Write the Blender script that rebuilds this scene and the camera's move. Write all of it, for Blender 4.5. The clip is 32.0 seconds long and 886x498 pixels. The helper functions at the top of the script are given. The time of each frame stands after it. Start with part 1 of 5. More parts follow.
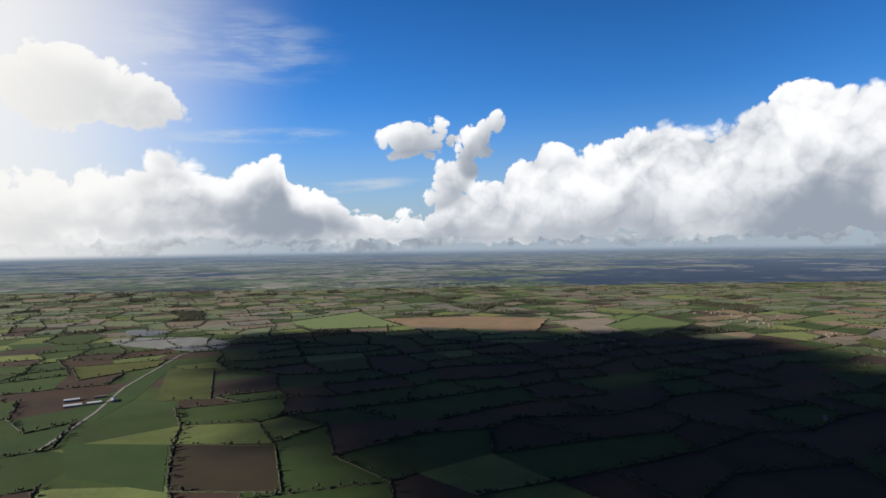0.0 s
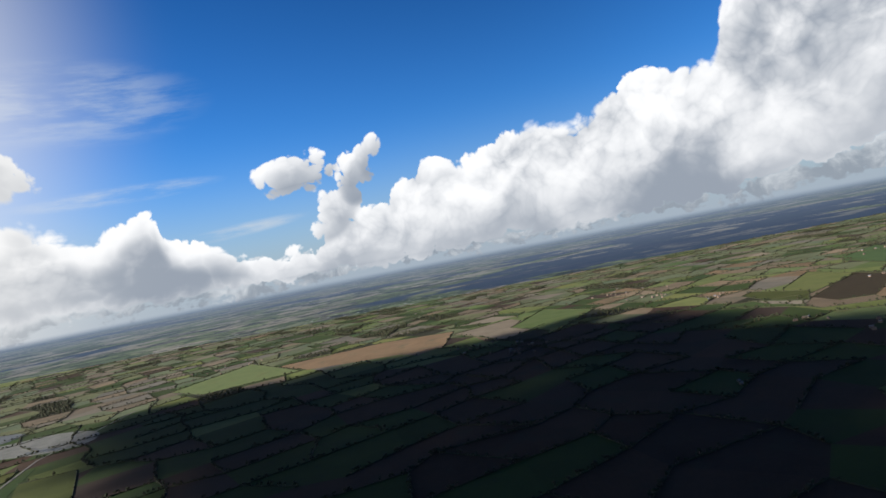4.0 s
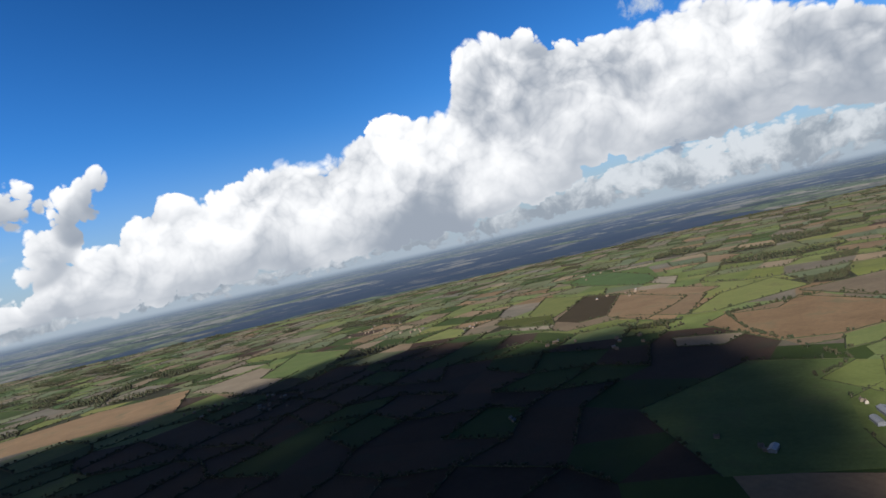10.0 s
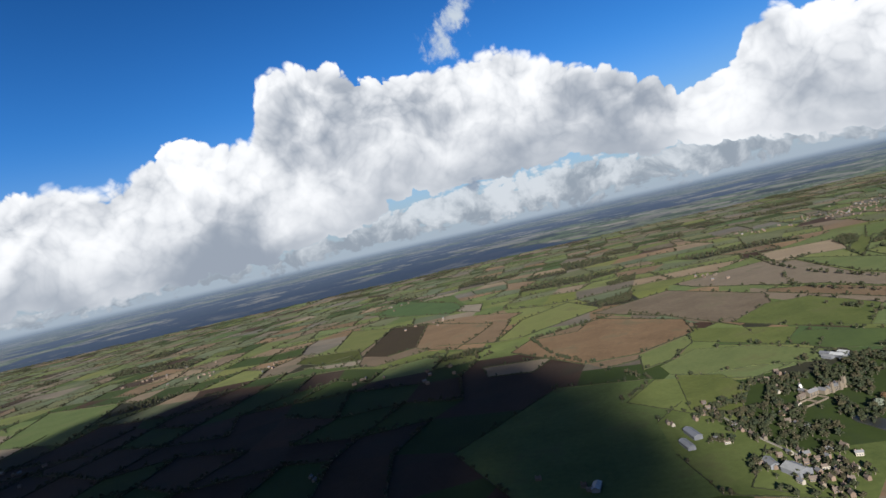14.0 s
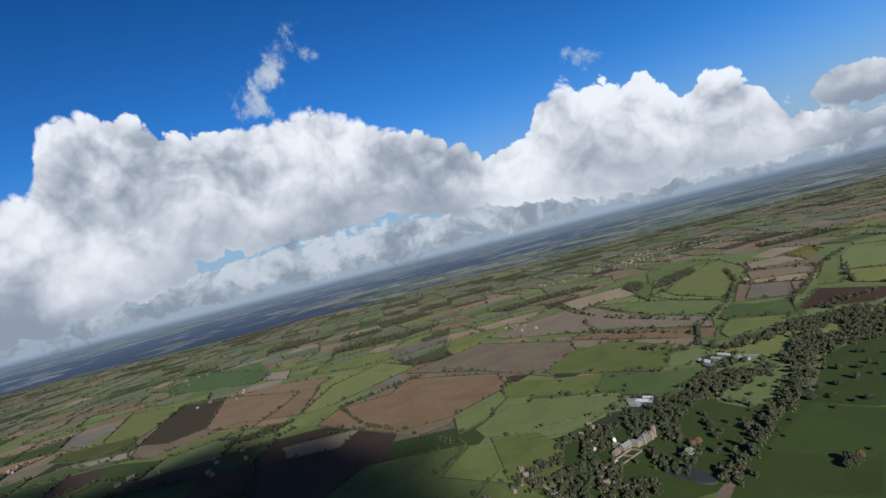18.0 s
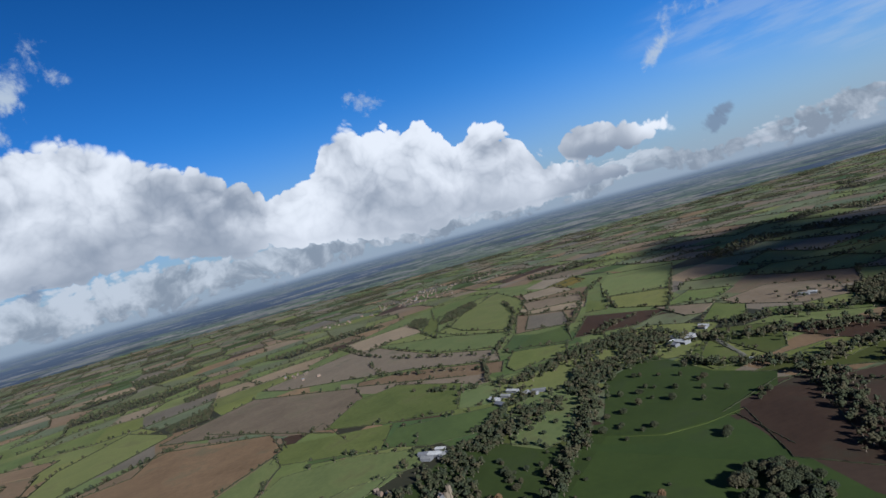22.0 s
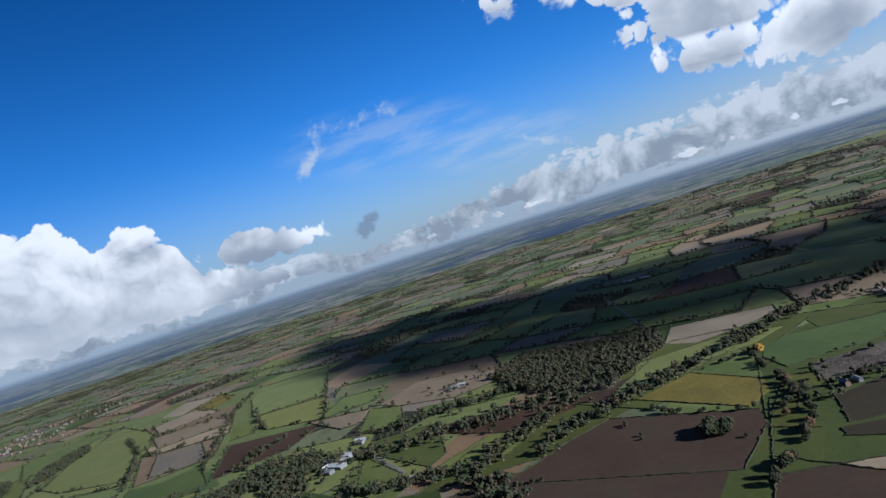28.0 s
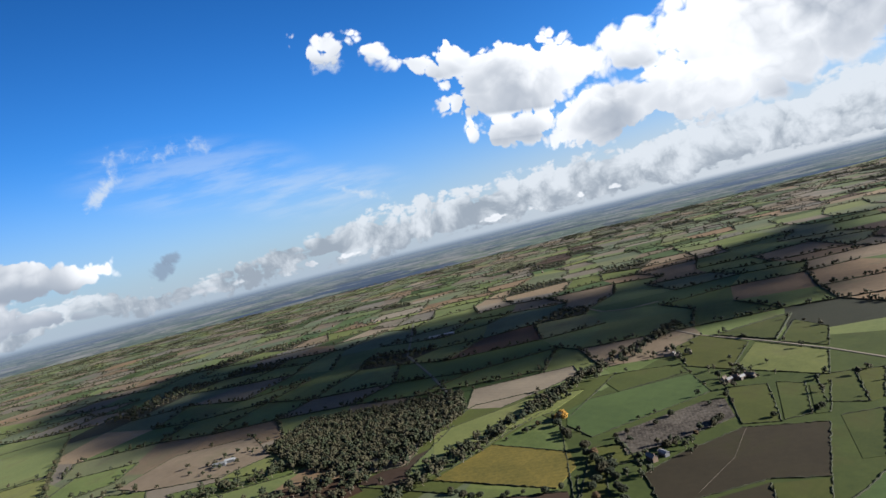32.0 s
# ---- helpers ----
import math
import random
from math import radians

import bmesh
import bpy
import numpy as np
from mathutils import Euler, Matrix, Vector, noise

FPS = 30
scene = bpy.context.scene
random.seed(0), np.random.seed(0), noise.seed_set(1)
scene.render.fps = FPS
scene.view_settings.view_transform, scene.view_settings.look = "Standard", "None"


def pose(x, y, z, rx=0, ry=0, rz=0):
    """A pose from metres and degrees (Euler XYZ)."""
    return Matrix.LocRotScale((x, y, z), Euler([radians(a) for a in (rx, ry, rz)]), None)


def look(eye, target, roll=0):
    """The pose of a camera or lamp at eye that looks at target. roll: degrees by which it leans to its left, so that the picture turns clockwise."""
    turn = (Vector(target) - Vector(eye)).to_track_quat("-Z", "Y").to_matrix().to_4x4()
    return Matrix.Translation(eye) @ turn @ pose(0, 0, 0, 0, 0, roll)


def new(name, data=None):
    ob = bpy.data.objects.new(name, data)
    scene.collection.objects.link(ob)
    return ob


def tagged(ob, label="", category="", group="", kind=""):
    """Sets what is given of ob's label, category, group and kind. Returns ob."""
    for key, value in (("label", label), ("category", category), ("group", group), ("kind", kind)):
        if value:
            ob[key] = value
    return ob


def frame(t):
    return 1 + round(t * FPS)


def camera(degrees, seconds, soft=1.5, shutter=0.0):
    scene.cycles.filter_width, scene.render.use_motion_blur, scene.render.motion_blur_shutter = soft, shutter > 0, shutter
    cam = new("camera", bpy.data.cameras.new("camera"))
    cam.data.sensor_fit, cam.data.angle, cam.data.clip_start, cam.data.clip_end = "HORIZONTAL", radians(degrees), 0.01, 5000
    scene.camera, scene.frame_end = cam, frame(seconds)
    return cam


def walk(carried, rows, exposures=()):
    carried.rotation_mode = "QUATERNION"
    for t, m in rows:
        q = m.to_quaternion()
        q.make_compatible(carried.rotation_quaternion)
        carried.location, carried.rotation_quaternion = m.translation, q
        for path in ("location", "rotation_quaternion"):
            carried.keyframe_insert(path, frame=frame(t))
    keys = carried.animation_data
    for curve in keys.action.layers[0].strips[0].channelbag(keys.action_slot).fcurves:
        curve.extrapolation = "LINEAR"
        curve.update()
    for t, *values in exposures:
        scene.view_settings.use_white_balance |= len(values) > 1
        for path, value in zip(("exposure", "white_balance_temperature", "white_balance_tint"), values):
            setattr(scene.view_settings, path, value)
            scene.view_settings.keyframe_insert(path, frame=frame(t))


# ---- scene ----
# exposure, its slow drift, and the sky's colours
EXPO = 2.15
DRIFT = ((0.0, -0.11, 6400.0), (6.0, -0.08, 6400.0), (12.0, -0.02, 6400.0), (18.0, -0.29, 6000.0), (24.0, -0.35, 5700.0), (28.0, -0.26, 5600.0), (31.0, -0.06, 5700.0), (32.0, 0.1, 6250.0))
WORLD = 0.052
SKY_SAT, SKY_VAL, SKY_TINT = 1.3, 0.40, (0.55, 0.94, 1.38, 1)
HAZE, HAZE_MOST = (1.85, 2.14, 2.52, 1), 0.92
CLOUD_LIT, CLOUD_DARK, CLOUD_SHADED = (4.75, 4.75, 4.75, 1), (1.5, 1.7, 2.0, 1), (1.1, 1.4, 1.85, 1)
CLOUD_FAR_LIT, CLOUD_FAR_DARK = (3.2, 3.35, 3.5, 1), (1.4, 1.6, 1.85, 1)
CIRRUS = (2.8, 3.1, 3.4, 1)
GLARE, GLARE_COL = (-52, 0.28, 0.74, 1.0), (4.4, 4.3, 4.1, 1)
# far land, with its cloud shade and haze given as colours
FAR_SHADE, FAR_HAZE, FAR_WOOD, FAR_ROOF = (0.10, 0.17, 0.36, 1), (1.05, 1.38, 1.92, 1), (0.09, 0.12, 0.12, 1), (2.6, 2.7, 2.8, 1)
FAR_FIELDS = ((0.28, 0.38, 0.20, 1), (0.70, 0.84, 0.42, 1), (1.35, 1.22, 0.95, 1), (0.42, 0.42, 0.36, 1))
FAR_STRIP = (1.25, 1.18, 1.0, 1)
HAZE_SUN = (3.1, 3.2, 3.3, 1)

# camera and flight path
cam = camera(73.0, 32.0, soft=1.5)
PATH = [
    (0, pose(-0.0, -0.0, 350.0, 89.68, 0.87, -0.01)),
    (0.5, pose(4.5, 15.3, 349.8, 89.65, 2.53, -0.79)),
    (1, pose(9.0, 30.6, 349.5, 89.53, 4.47, -1.58)),
    (1.5, pose(13.6, 45.9, 349.1, 89.61, 5.30, -2.43)),
    (2, pose(18.1, 61.2, 348.8, 89.87, 5.19, -3.46)),
    (2.5, pose(22.7, 76.6, 348.3, 89.99, 7.37, -4.78)),
    (3, pose(27.3, 92.1, 347.8, 90.11, 8.59, -6.35)),
    (3.5, pose(31.9, 107.6, 347.3, 90.43, 9.82, -8.11)),
    (5.5, pose(51.1, 170.4, 344.4, 90.93, 11.20, -16.09)),
    (6, pose(56.1, 186.3, 343.4, 90.82, 10.17, -18.35)),
    (6.5, pose(61.2, 202.1, 342.4, 90.08, 10.46, -20.50)),
    (7, pose(66.5, 218.0, 341.4, 90.02, 10.64, -22.62)),
    (7.5, pose(72.1, 233.7, 340.3, 90.03, 10.56, -24.78)),
    (8, pose(78.1, 249.4, 339.1, 89.87, 11.11, -26.77)),
    (8.5, pose(84.6, 264.8, 337.9, 89.65, 11.58, -28.67)),
    (9, pose(91.6, 280.0, 336.7, 89.41, 13.02, -30.26)),
    (9.5, pose(99.2, 295.0, 335.4, 89.42, 13.32, -31.72)),
    (10, pose(107.5, 309.6, 334.1, 89.47, 12.72, -33.71)),
    (10.5, pose(116.4, 323.7, 332.8, 89.06, 12.10, -36.13)),
    (11, pose(126.1, 337.4, 331.3, 88.48, 11.44, -39.17)),
    (11.5, pose(136.6, 350.4, 329.8, 87.85, 9.99, -41.78)),
    (12, pose(147.9, 362.8, 328.1, 87.59, 10.35, -43.91)),
    (12.5, pose(159.9, 374.3, 326.3, 87.73, 11.54, -46.22)),
    (13, pose(172.7, 385.0, 324.4, 87.95, 12.11, -48.25)),
    (13.5, pose(186.2, 394.8, 322.4, 88.06, 12.38, -50.35)),
    (14, pose(200.3, 403.6, 320.2, 88.38, 12.87, -52.42)),
    (14.5, pose(214.9, 411.3, 318.0, 88.73, 13.52, -54.56)),
    (16.5, pose(277.4, 431.6, 308.2, 89.36, 15.89, -63.93)),
    (17, pose(293.6, 434.6, 305.7, 89.58, 15.58, -66.03)),
    (17.5, pose(310.0, 437.0, 303.1, 89.80, 15.01, -68.01)),
    (18, pose(326.5, 439.2, 300.6, 89.91, 14.05, -69.97)),
    (18.5, pose(343.1, 441.3, 298.2, 89.89, 13.92, -72.57)),
    (19, pose(359.8, 443.4, 295.9, 89.59, 13.98, -75.41)),
    (19.5, pose(376.6, 445.6, 293.8, 89.28, 15.25, -78.11)),
    (20, pose(393.4, 447.7, 291.7, 89.28, 16.37, -80.41)),
    (20.5, pose(410.3, 449.5, 289.8, 89.30, 16.57, -82.50)),
    (21, pose(427.2, 450.8, 288.0, 89.31, 16.23, -84.91)),
    (21.5, pose(444.2, 451.4, 286.3, 88.98, 15.90, -87.86)),
    (22, pose(461.1, 451.0, 284.7, 88.53, 15.16, -90.84)),
    (22.5, pose(478.0, 449.5, 283.1, 88.24, 15.55, -93.59)),
    (23, pose(494.6, 446.7, 281.5, 88.55, 16.60, -96.20)),
    (23.5, pose(510.8, 442.6, 279.9, 88.77, 16.69, -98.65)),
    (24, pose(526.5, 437.1, 278.2, 88.92, 17.60, -101.31)),
    (24.5, pose(541.7, 430.2, 276.4, 89.13, 18.94, -103.83)),
    (25, pose(556.2, 422.0, 274.5, 89.44, 18.87, -106.44)),
    (25.5, pose(570.1, 412.8, 272.6, 89.40, 17.57, -109.15)),
    (26, pose(583.4, 402.7, 270.6, 89.00, 16.96, -112.28)),
    (26.5, pose(596.3, 391.9, 268.6, 88.81, 17.61, -115.30)),
    (28.5, pose(643.7, 344.4, 260.1, 89.20, 17.12, -125.73)),
    (29, pose(654.7, 331.8, 257.8, 89.22, 16.24, -127.73)),
    (29.5, pose(665.4, 319.0, 255.5, 88.90, 14.99, -129.99)),
    (30, pose(675.8, 306.0, 253.1, 88.81, 14.65, -132.45)),
    (30.5, pose(686.0, 292.9, 250.6, 88.81, 14.74, -134.79)),
    (31, pose(695.9, 279.6, 248.1, 88.96, 14.80, -136.99)),
    (31.5, pose(705.6, 266.3, 245.5, 89.10, 14.99, -139.48)),
    (32, pose(715.1, 252.9, 242.9, 88.93, 14.07, -141.80)),
]
walk(cam, PATH, exposures=tuple((t, EXPO + d, k, 10.0) for t, d, k in DRIFT))

# sun: low in the south-west, behind the first view and to its left
SUN_AZ, SUN_EL = -117.0, 21.0
sun_way = Vector((math.sin(radians(SUN_AZ)) * math.cos(radians(SUN_EL)),
                  math.cos(radians(SUN_AZ)) * math.cos(radians(SUN_EL)), math.sin(radians(SUN_EL))))
sun = new("sun", bpy.data.lights.new("sun", "SUN"))
sun.data.energy, sun.data.angle, sun.data.color = 5.0, radians(0.6), (1.0, 0.93, 0.82)
sun.matrix_world = look(sun_way * 100, (0, 0, 0))
tagged(sun, "low afternoon sun", "sun")


class Tree:
    """Short hand for building a node tree."""

    def __init__(self, tree):
        self.t = tree
        self.x = 0

    def node(self, kind, **settings):
        n = self.t.nodes.new(kind)
        self.x += 40
        n.location = (self.x, 0)
        for k, v in settings.items():
            setattr(n, k, v)
        return n

    def put(self, socket, v):
        if hasattr(v, "is_output"):
            self.t.links.new(v, socket)
        else:
            socket.default_value = v

    def m(self, op, a, b=None, c=None, clamp=False):
        n = self.node("ShaderNodeMath", operation=op, use_clamp=clamp)
        for s, v in zip(n.inputs, (a, b, c)):
            if v is not None:
                self.put(s, v)
        return n.outputs[0]

    def v(self, op, a, b=None, s=None):
        n = self.node("ShaderNodeVectorMath", operation=op)
        self.put(n.inputs[0], a)
        if b is not None:
            self.put(n.inputs[1], b)
        if s is not None:
            self.put(n.inputs["Scale"], s)
        return n.outputs["Value"] if op in ("LENGTH", "DOT_PRODUCT", "DISTANCE") else n.outputs[0]

    def mix(self, f, a, b, blend="MIX"):
        n = self.node("ShaderNodeMix", data_type="RGBA", blend_type=blend, clamp_factor=False)
        self.put(n.inputs[0], f)
        self.put(n.inputs[6], a)
        self.put(n.inputs[7], b)
        return n.outputs[2]

    def step(self, x, lo, hi, out0=0.0, out1=1.0):
        n = self.node("ShaderNodeMapRange", interpolation_type="SMOOTHSTEP")
        for s, v in zip(n.inputs, (x, lo, hi, out0, out1)):
            self.put(s, v)
        return n.outputs[0]

    def noise(self, vec, scale, detail=3.0, rough=0.5, **kw):
        n = self.node("ShaderNodeTexNoise", **kw)
        self.put(n.inputs["Vector"], vec)
        self.put(n.inputs["Scale"], scale)
        n.inputs["Detail"].default_value, n.inputs["Roughness"].default_value = detail, rough
        return n.outputs[0], n.outputs[1]

    def cells(self, vec, scale, detail=0.0, rough=0.5, **kw):
        n = self.node("ShaderNodeTexVoronoi", **kw)
        self.put(n.inputs["Vector"], vec)
        self.put(n.inputs["Scale"], scale)
        n.inputs["Detail"].default_value, n.inputs["Roughness"].default_value = detail, rough
        return n.outputs["Distance"], n.outputs["Color"]

    def curve(self, x, lo, hi, top, points):
        """Height over x from a list of (x, height), as a curve node."""
        f = self.m("DIVIDE", self.m("SUBTRACT", x, lo), hi - lo, clamp=True)
        n = self.node("ShaderNodeFloatCurve")
        c = n.mapping.curves[0]
        pts = [((a - lo) / (hi - lo), b / top) for a, b in points]
        c.points[0].location, c.points[1].location = pts[0], pts[-1]
        for q in pts[1:-1]:
            c.points.new(*q)
        for q in c.points:
            q.handle_type = "VECTOR"
        n.mapping.update()
        self.put(n.inputs["Value"], f)
        return self.m("MULTIPLY", n.outputs[0], top)


def make_world():
    world = bpy.data.worlds.new("sky")
    scene.world = world
    world.use_nodes = True
    w = Tree(world.node_tree)
    w.t.nodes.clear()
    way = w.node("ShaderNodeTexCoord").outputs["Generated"]
    way = w.v("NORMALIZE", way)
    sep = w.node("ShaderNodeSeparateXYZ")
    w.put(sep.inputs[0], way)
    # compass angle, counted from -120 to 240 degrees
    turned = w.node("ShaderNodeSeparateXYZ")
    w.put(turned.inputs[0], w.node("ShaderNodeVectorRotate", rotation_type="Z_AXIS").outputs[0])
    spin = turned.inputs[0].links[0].from_node
    w.put(spin.inputs["Vector"], way)
    spin.inputs["Angle"].default_value = radians(60)
    az = w.m("ADD", w.m("MULTIPLY", w.m("ARCTAN2", turned.outputs[0], turned.outputs[1]), 57.2958), 60.0)
    el = w.m("MULTIPLY", w.m("ARCSINE", sep.outputs[2]), 57.2958)

    # clear sky
    sky = w.node("ShaderNodeTexSky", sky_type="NISHITA", sun_disc=False, sun_elevation=radians(SUN_EL),
                 sun_rotation=radians(SUN_AZ), altitude=300.0, air_density=1.0, dust_density=0.6, ozone_density=2.5)
    hs = w.node("ShaderNodeHueSaturation")
    hs.inputs["Saturation"].default_value, hs.inputs["Value"].default_value = SKY_SAT, SKY_VAL
    w.put(hs.inputs["Color"], sky.outputs[0])
    clear = w.mix(1.0, hs.outputs[0], SKY_TINT, "MULTIPLY")
    # deeper blue overhead and away from the sun
    deep = w.m("ADD", w.step(az, -24.0, 28.0, 1.5, 0.88), w.step(az, 85.0, 135.0, 0.0, 0.5))
    deep = w.m("MULTIPLY", deep, w.step(el, 8.0, 34.0, 1.1, 0.76))
    clear = w.v("SCALE", clear, s=deep)
    # pale haze towards the horizon
    clear = w.mix(w.m("MULTIPLY", w.m("POWER", w.step(el, 16.0, -1.0), 1.6), HAZE_MOST), clear, HAZE)

    side = w.m("ADD", w.step(az, 125.0, 185.0), w.step(az, -5.0, -45.0))
    clear = w.mix(w.m("MULTIPLY", w.m("MULTIPLY", side, w.step(el, 9.0, 0.0)), 0.8), clear, HAZE_SUN)

    # cauliflower relief of the cumulus: rounded cells at three sizes, pushed about by a slow noise
    push = w.noise(way, 9.0, 3.0)[1]
    push = w.v("SCALE", w.v("SUBTRACT", push, (0.5, 0.5, 0.5)), s=0.07)
    p = w.v("ADD", way, push)

    def puffs(q, fine=True):
        a = w.cells(q, 11.0, feature="SMOOTH_F1")[0]
        b = w.cells(q, 27.0)[0]
        s = w.m("ADD", w.m("MULTIPLY", w.m("POWER", a, 2.0), 0.62), w.m("MULTIPLY", w.m("POWER", b, 2.0), 0.40))
        if fine:
            c = w.cells(q, 66.0)[0]
            d = w.cells(q, 150.0)[0]
            s = w.m("ADD", s, w.m("MULTIPLY", w.m("POWER", c, 2.0), 0.17))
            s = w.m("ADD", s, w.m("MULTIPLY", w.m("POWER", d, 2.0), 0.07))
        return w.m("SUBTRACT", 0.42, s)

    puff = puffs(p)
    # the same relief a little towards the light, for its shading
    lit_way = w.v("ADD", p, tuple(LIGHT_SIDE))
    relief = w.m("SUBTRACT", puffs(p, False), puffs(lit_way, False))
    crisp = w.m("SUBTRACT", puff, puffs(p, False))

    # long bank of cumulus: height of its tops and of its base over the compass
    tops = w.curve(az, -60, 190, 30, CLOUD_TOPS)
    base = w.curve(az, -60, 190, 10, CLOUD_BASE)
    bank = w.m("MINIMUM", w.m("SUBTRACT", tops, el), w.m("MULTIPLY", w.m("SUBTRACT", el, base), 1.6))
    depth = bank
    rise = w.m("DIVIDE", w.m("SUBTRACT", el, base), w.m("MAXIMUM", w.m("SUBTRACT", tops, base), 1.5), clamp=True)
    # single clouds: compass, height, half width, half height, lean
    for a, b, ra, rb, lean in CLOUDS:
        dx = w.m("SUBTRACT", az, a)
        dy = w.m("SUBTRACT", w.m("SUBTRACT", el, b), w.m("MULTIPLY", dx, lean))
        r = w.m("SQRT", w.m("ADD", w.m("POWER", w.m("ABSOLUTE", w.m("DIVIDE", dx, ra)), 2.0), w.m("POWER", w.m("ABSOLUTE", w.m("DIVIDE", dy, rb)), 2.0)))
        here = w.m("MULTIPLY", w.m("SUBTRACT", 1.0, r), min(ra, rb))
        own = w.step(w.m("SUBTRACT", here, depth), -0.8, 0.8)
        mine = w.m("ADD", 0.42, w.m("MULTIPLY", dy, 0.45 / rb), clamp=True)
        rise = w.m("ADD", w.m("MULTIPLY", own, mine), w.m("MULTIPLY", w.m("SUBTRACT", 1.0, own), rise))
        depth = w.m("MAXIMUM", depth, here)
    full = w.m("ADD", depth, w.m("MULTIPLY", puff, 4.6))
    soft = w.m("ADD", 0.35, w.m("MULTIPLY", w.step(w.noise(way, 4.0, 2.0)[0], 0.45, 0.7), 0.9))
    mask = w.step(full, 0.0, soft)
    # light and shade on the cloud; those towards the sun are dim inside with bright rims
    against = w.m("ADD", w.step(az, 120.0, 150.0), w.step(az, 8.0, -15.0))
    big = w.noise(p, 4.2, 2.5, 0.42)[0]
    # broad lobes, lit from the sun's side
    def lobe(q):
        return w.m("POWER", w.cells(q, 6.0, feature="SMOOTH_F1")[0], 2.0)
    lobes = w.m("SUBTRACT", lobe(w.v("ADD", p, tuple(LIGHT_SIDE * 2.2))), lobe(p))
    crown = w.m("ADD", 0.25, w.m("MULTIPLY", rise, 0.9))
    tone = w.m("ADD", w.m("MULTIPLY", w.m("POWER", rise, 0.65), 0.78), w.m("ADD", w.m("MULTIPLY", lobes, 1.5), w.m("MULTIPLY", w.m("MULTIPLY", relief, 1.35), crown)))
    tone = w.m("ADD", tone, w.m("MULTIPLY", w.m("MULTIPLY", crisp, 1.75), crown))
    tone = w.m("ADD", tone, w.m("MULTIPLY", w.m("SUBTRACT", big, 0.5), w.m("SUBTRACT", 1.75, w.m("MULTIPLY", rise, 0.9))))
    tone = w.m("ADD", tone, w.step(full, 1.6, 0.0, 0.0, 0.18))
    tone = w.m("SUBTRACT", tone, w.m("MULTIPLY", against, w.step(full, 0.2, 2.6, -0.2, -0.02)))
    tone = w.m("SUBTRACT", tone, w.m("MULTIPLY", w.step(az, 100.0, 104.0), w.step(az, 113.0, 109.0, 0.0, 0.4)))
    tone = w.m("ADD", tone, w.m("MULTIPLY", w.step(az, 74.0, 80.0), w.step(az, 97.0, 91.0, 0.0, 0.26)))
    tone = w.m("SUBTRACT", tone, w.m("MULTIPLY", w.step(az, -2.0, -14.0), w.step(full, 0.6, 3.2, 0.0, 0.42)))
    tone = w.step(tone, -0.30, 1.06)
    cloud = w.mix(tone, CLOUD_DARK, CLOUD_LIT)
    col = w.mix(mask, clear, cloud)
    # far rows of smaller cumulus, paler in the haze, below the base of the bank
    fine = w.m("SUBTRACT", 0.36, w.m("ADD", w.m("MULTIPLY", w.m("POWER", w.cells(p, 30.0)[0], 2.0), 0.5), w.m("ADD", w.m("MULTIPLY", w.m("POWER", w.cells(p, 72.0)[0], 2.0), 0.34), w.m("MULTIPLY", w.m("POWER", w.cells(p, 170.0)[0], 2.0), 0.16))))
    ftop = w.curve(az, -60, 190, 10, FAR_TOPS)
    stretch = w.node("ShaderNodeCombineXYZ")
    w.put(stretch.inputs[0], w.m("MULTIPLY", az, 0.16))
    w.put(stretch.inputs[1], w.m("MULTIPLY", el, 0.6))
    layer = w.noise(stretch.outputs[0], 1.0, 4.0, 0.6, noise_dimensions="2D")[0]
    fd = w.m("ADD", w.m("MINIMUM", w.m("SUBTRACT", ftop, el), w.m("SUBTRACT", el, 0.2)), w.m("MULTIPLY", fine, 2.6))
    fd = w.m("ADD", fd, w.m("MULTIPLY", w.m("SUBTRACT", layer, 0.44), 3.2))
    fm = w.m("MULTIPLY", w.step(fd, 0.0, 0.6, 0.0, 0.92), w.m("SUBTRACT", 1.0, mask))
    lump = w.noise(p, 17.0, 5.0, 0.6)[0]
    ft = w.m("ADD", w.m("MULTIPLY", w.m("SUBTRACT", el, 1.0), 0.13), w.m("ADD", w.m("MULTIPLY", fine, 0.45), w.m("MULTIPLY", w.m("SUBTRACT", lump, 0.42), 2.2)))
    col = w.mix(fm, col, w.mix(w.step(ft, -0.1, 0.6), CLOUD_FAR_DARK, CLOUD_FAR_LIT))

    # thin high streaks
    c = w.node("ShaderNodeCombineXYZ")
    w.put(c.inputs[0], w.m("ADD", w.m("MULTIPLY", az, 0.10), w.m("MULTIPLY", el, 0.05)))
    w.put(c.inputs[1], w.m("ADD", w.m("MULTIPLY", el, 0.55), w.m("MULTIPLY", az, -0.03)))
    cn = w.noise(c.outputs[0], 1.3, 5.0, 0.6, noise_dimensions="2D")[0]
    streak = 0.0
    for a, b, ra, rb, lean, k in STREAKS:
        dx = w.m("SUBTRACT", az, a)
        dy = w.m("SUBTRACT", w.m("SUBTRACT", el, b), w.m("MULTIPLY", dx, lean))
        r = w.m("ADD", w.m("POWER", w.m("ABSOLUTE", w.m("DIVIDE", dx, ra)), 2.0), w.m("POWER", w.m("ABSOLUTE", w.m("DIVIDE", dy, rb)), 2.0))
        streak = w.m("MAXIMUM", streak, w.step(r, 1.0, 0.0, 0.0, k))
    streak = w.m("MULTIPLY", w.m("MULTIPLY", streak, w.step(cn, 0.32, 0.72)), w.m("SUBTRACT", 1.0, mask))
    col = w.mix(streak, col, CIRRUS)

    # torn shreds of cloud
    shred = w.noise(p, 26.0, 6.0, 0.62)[0]
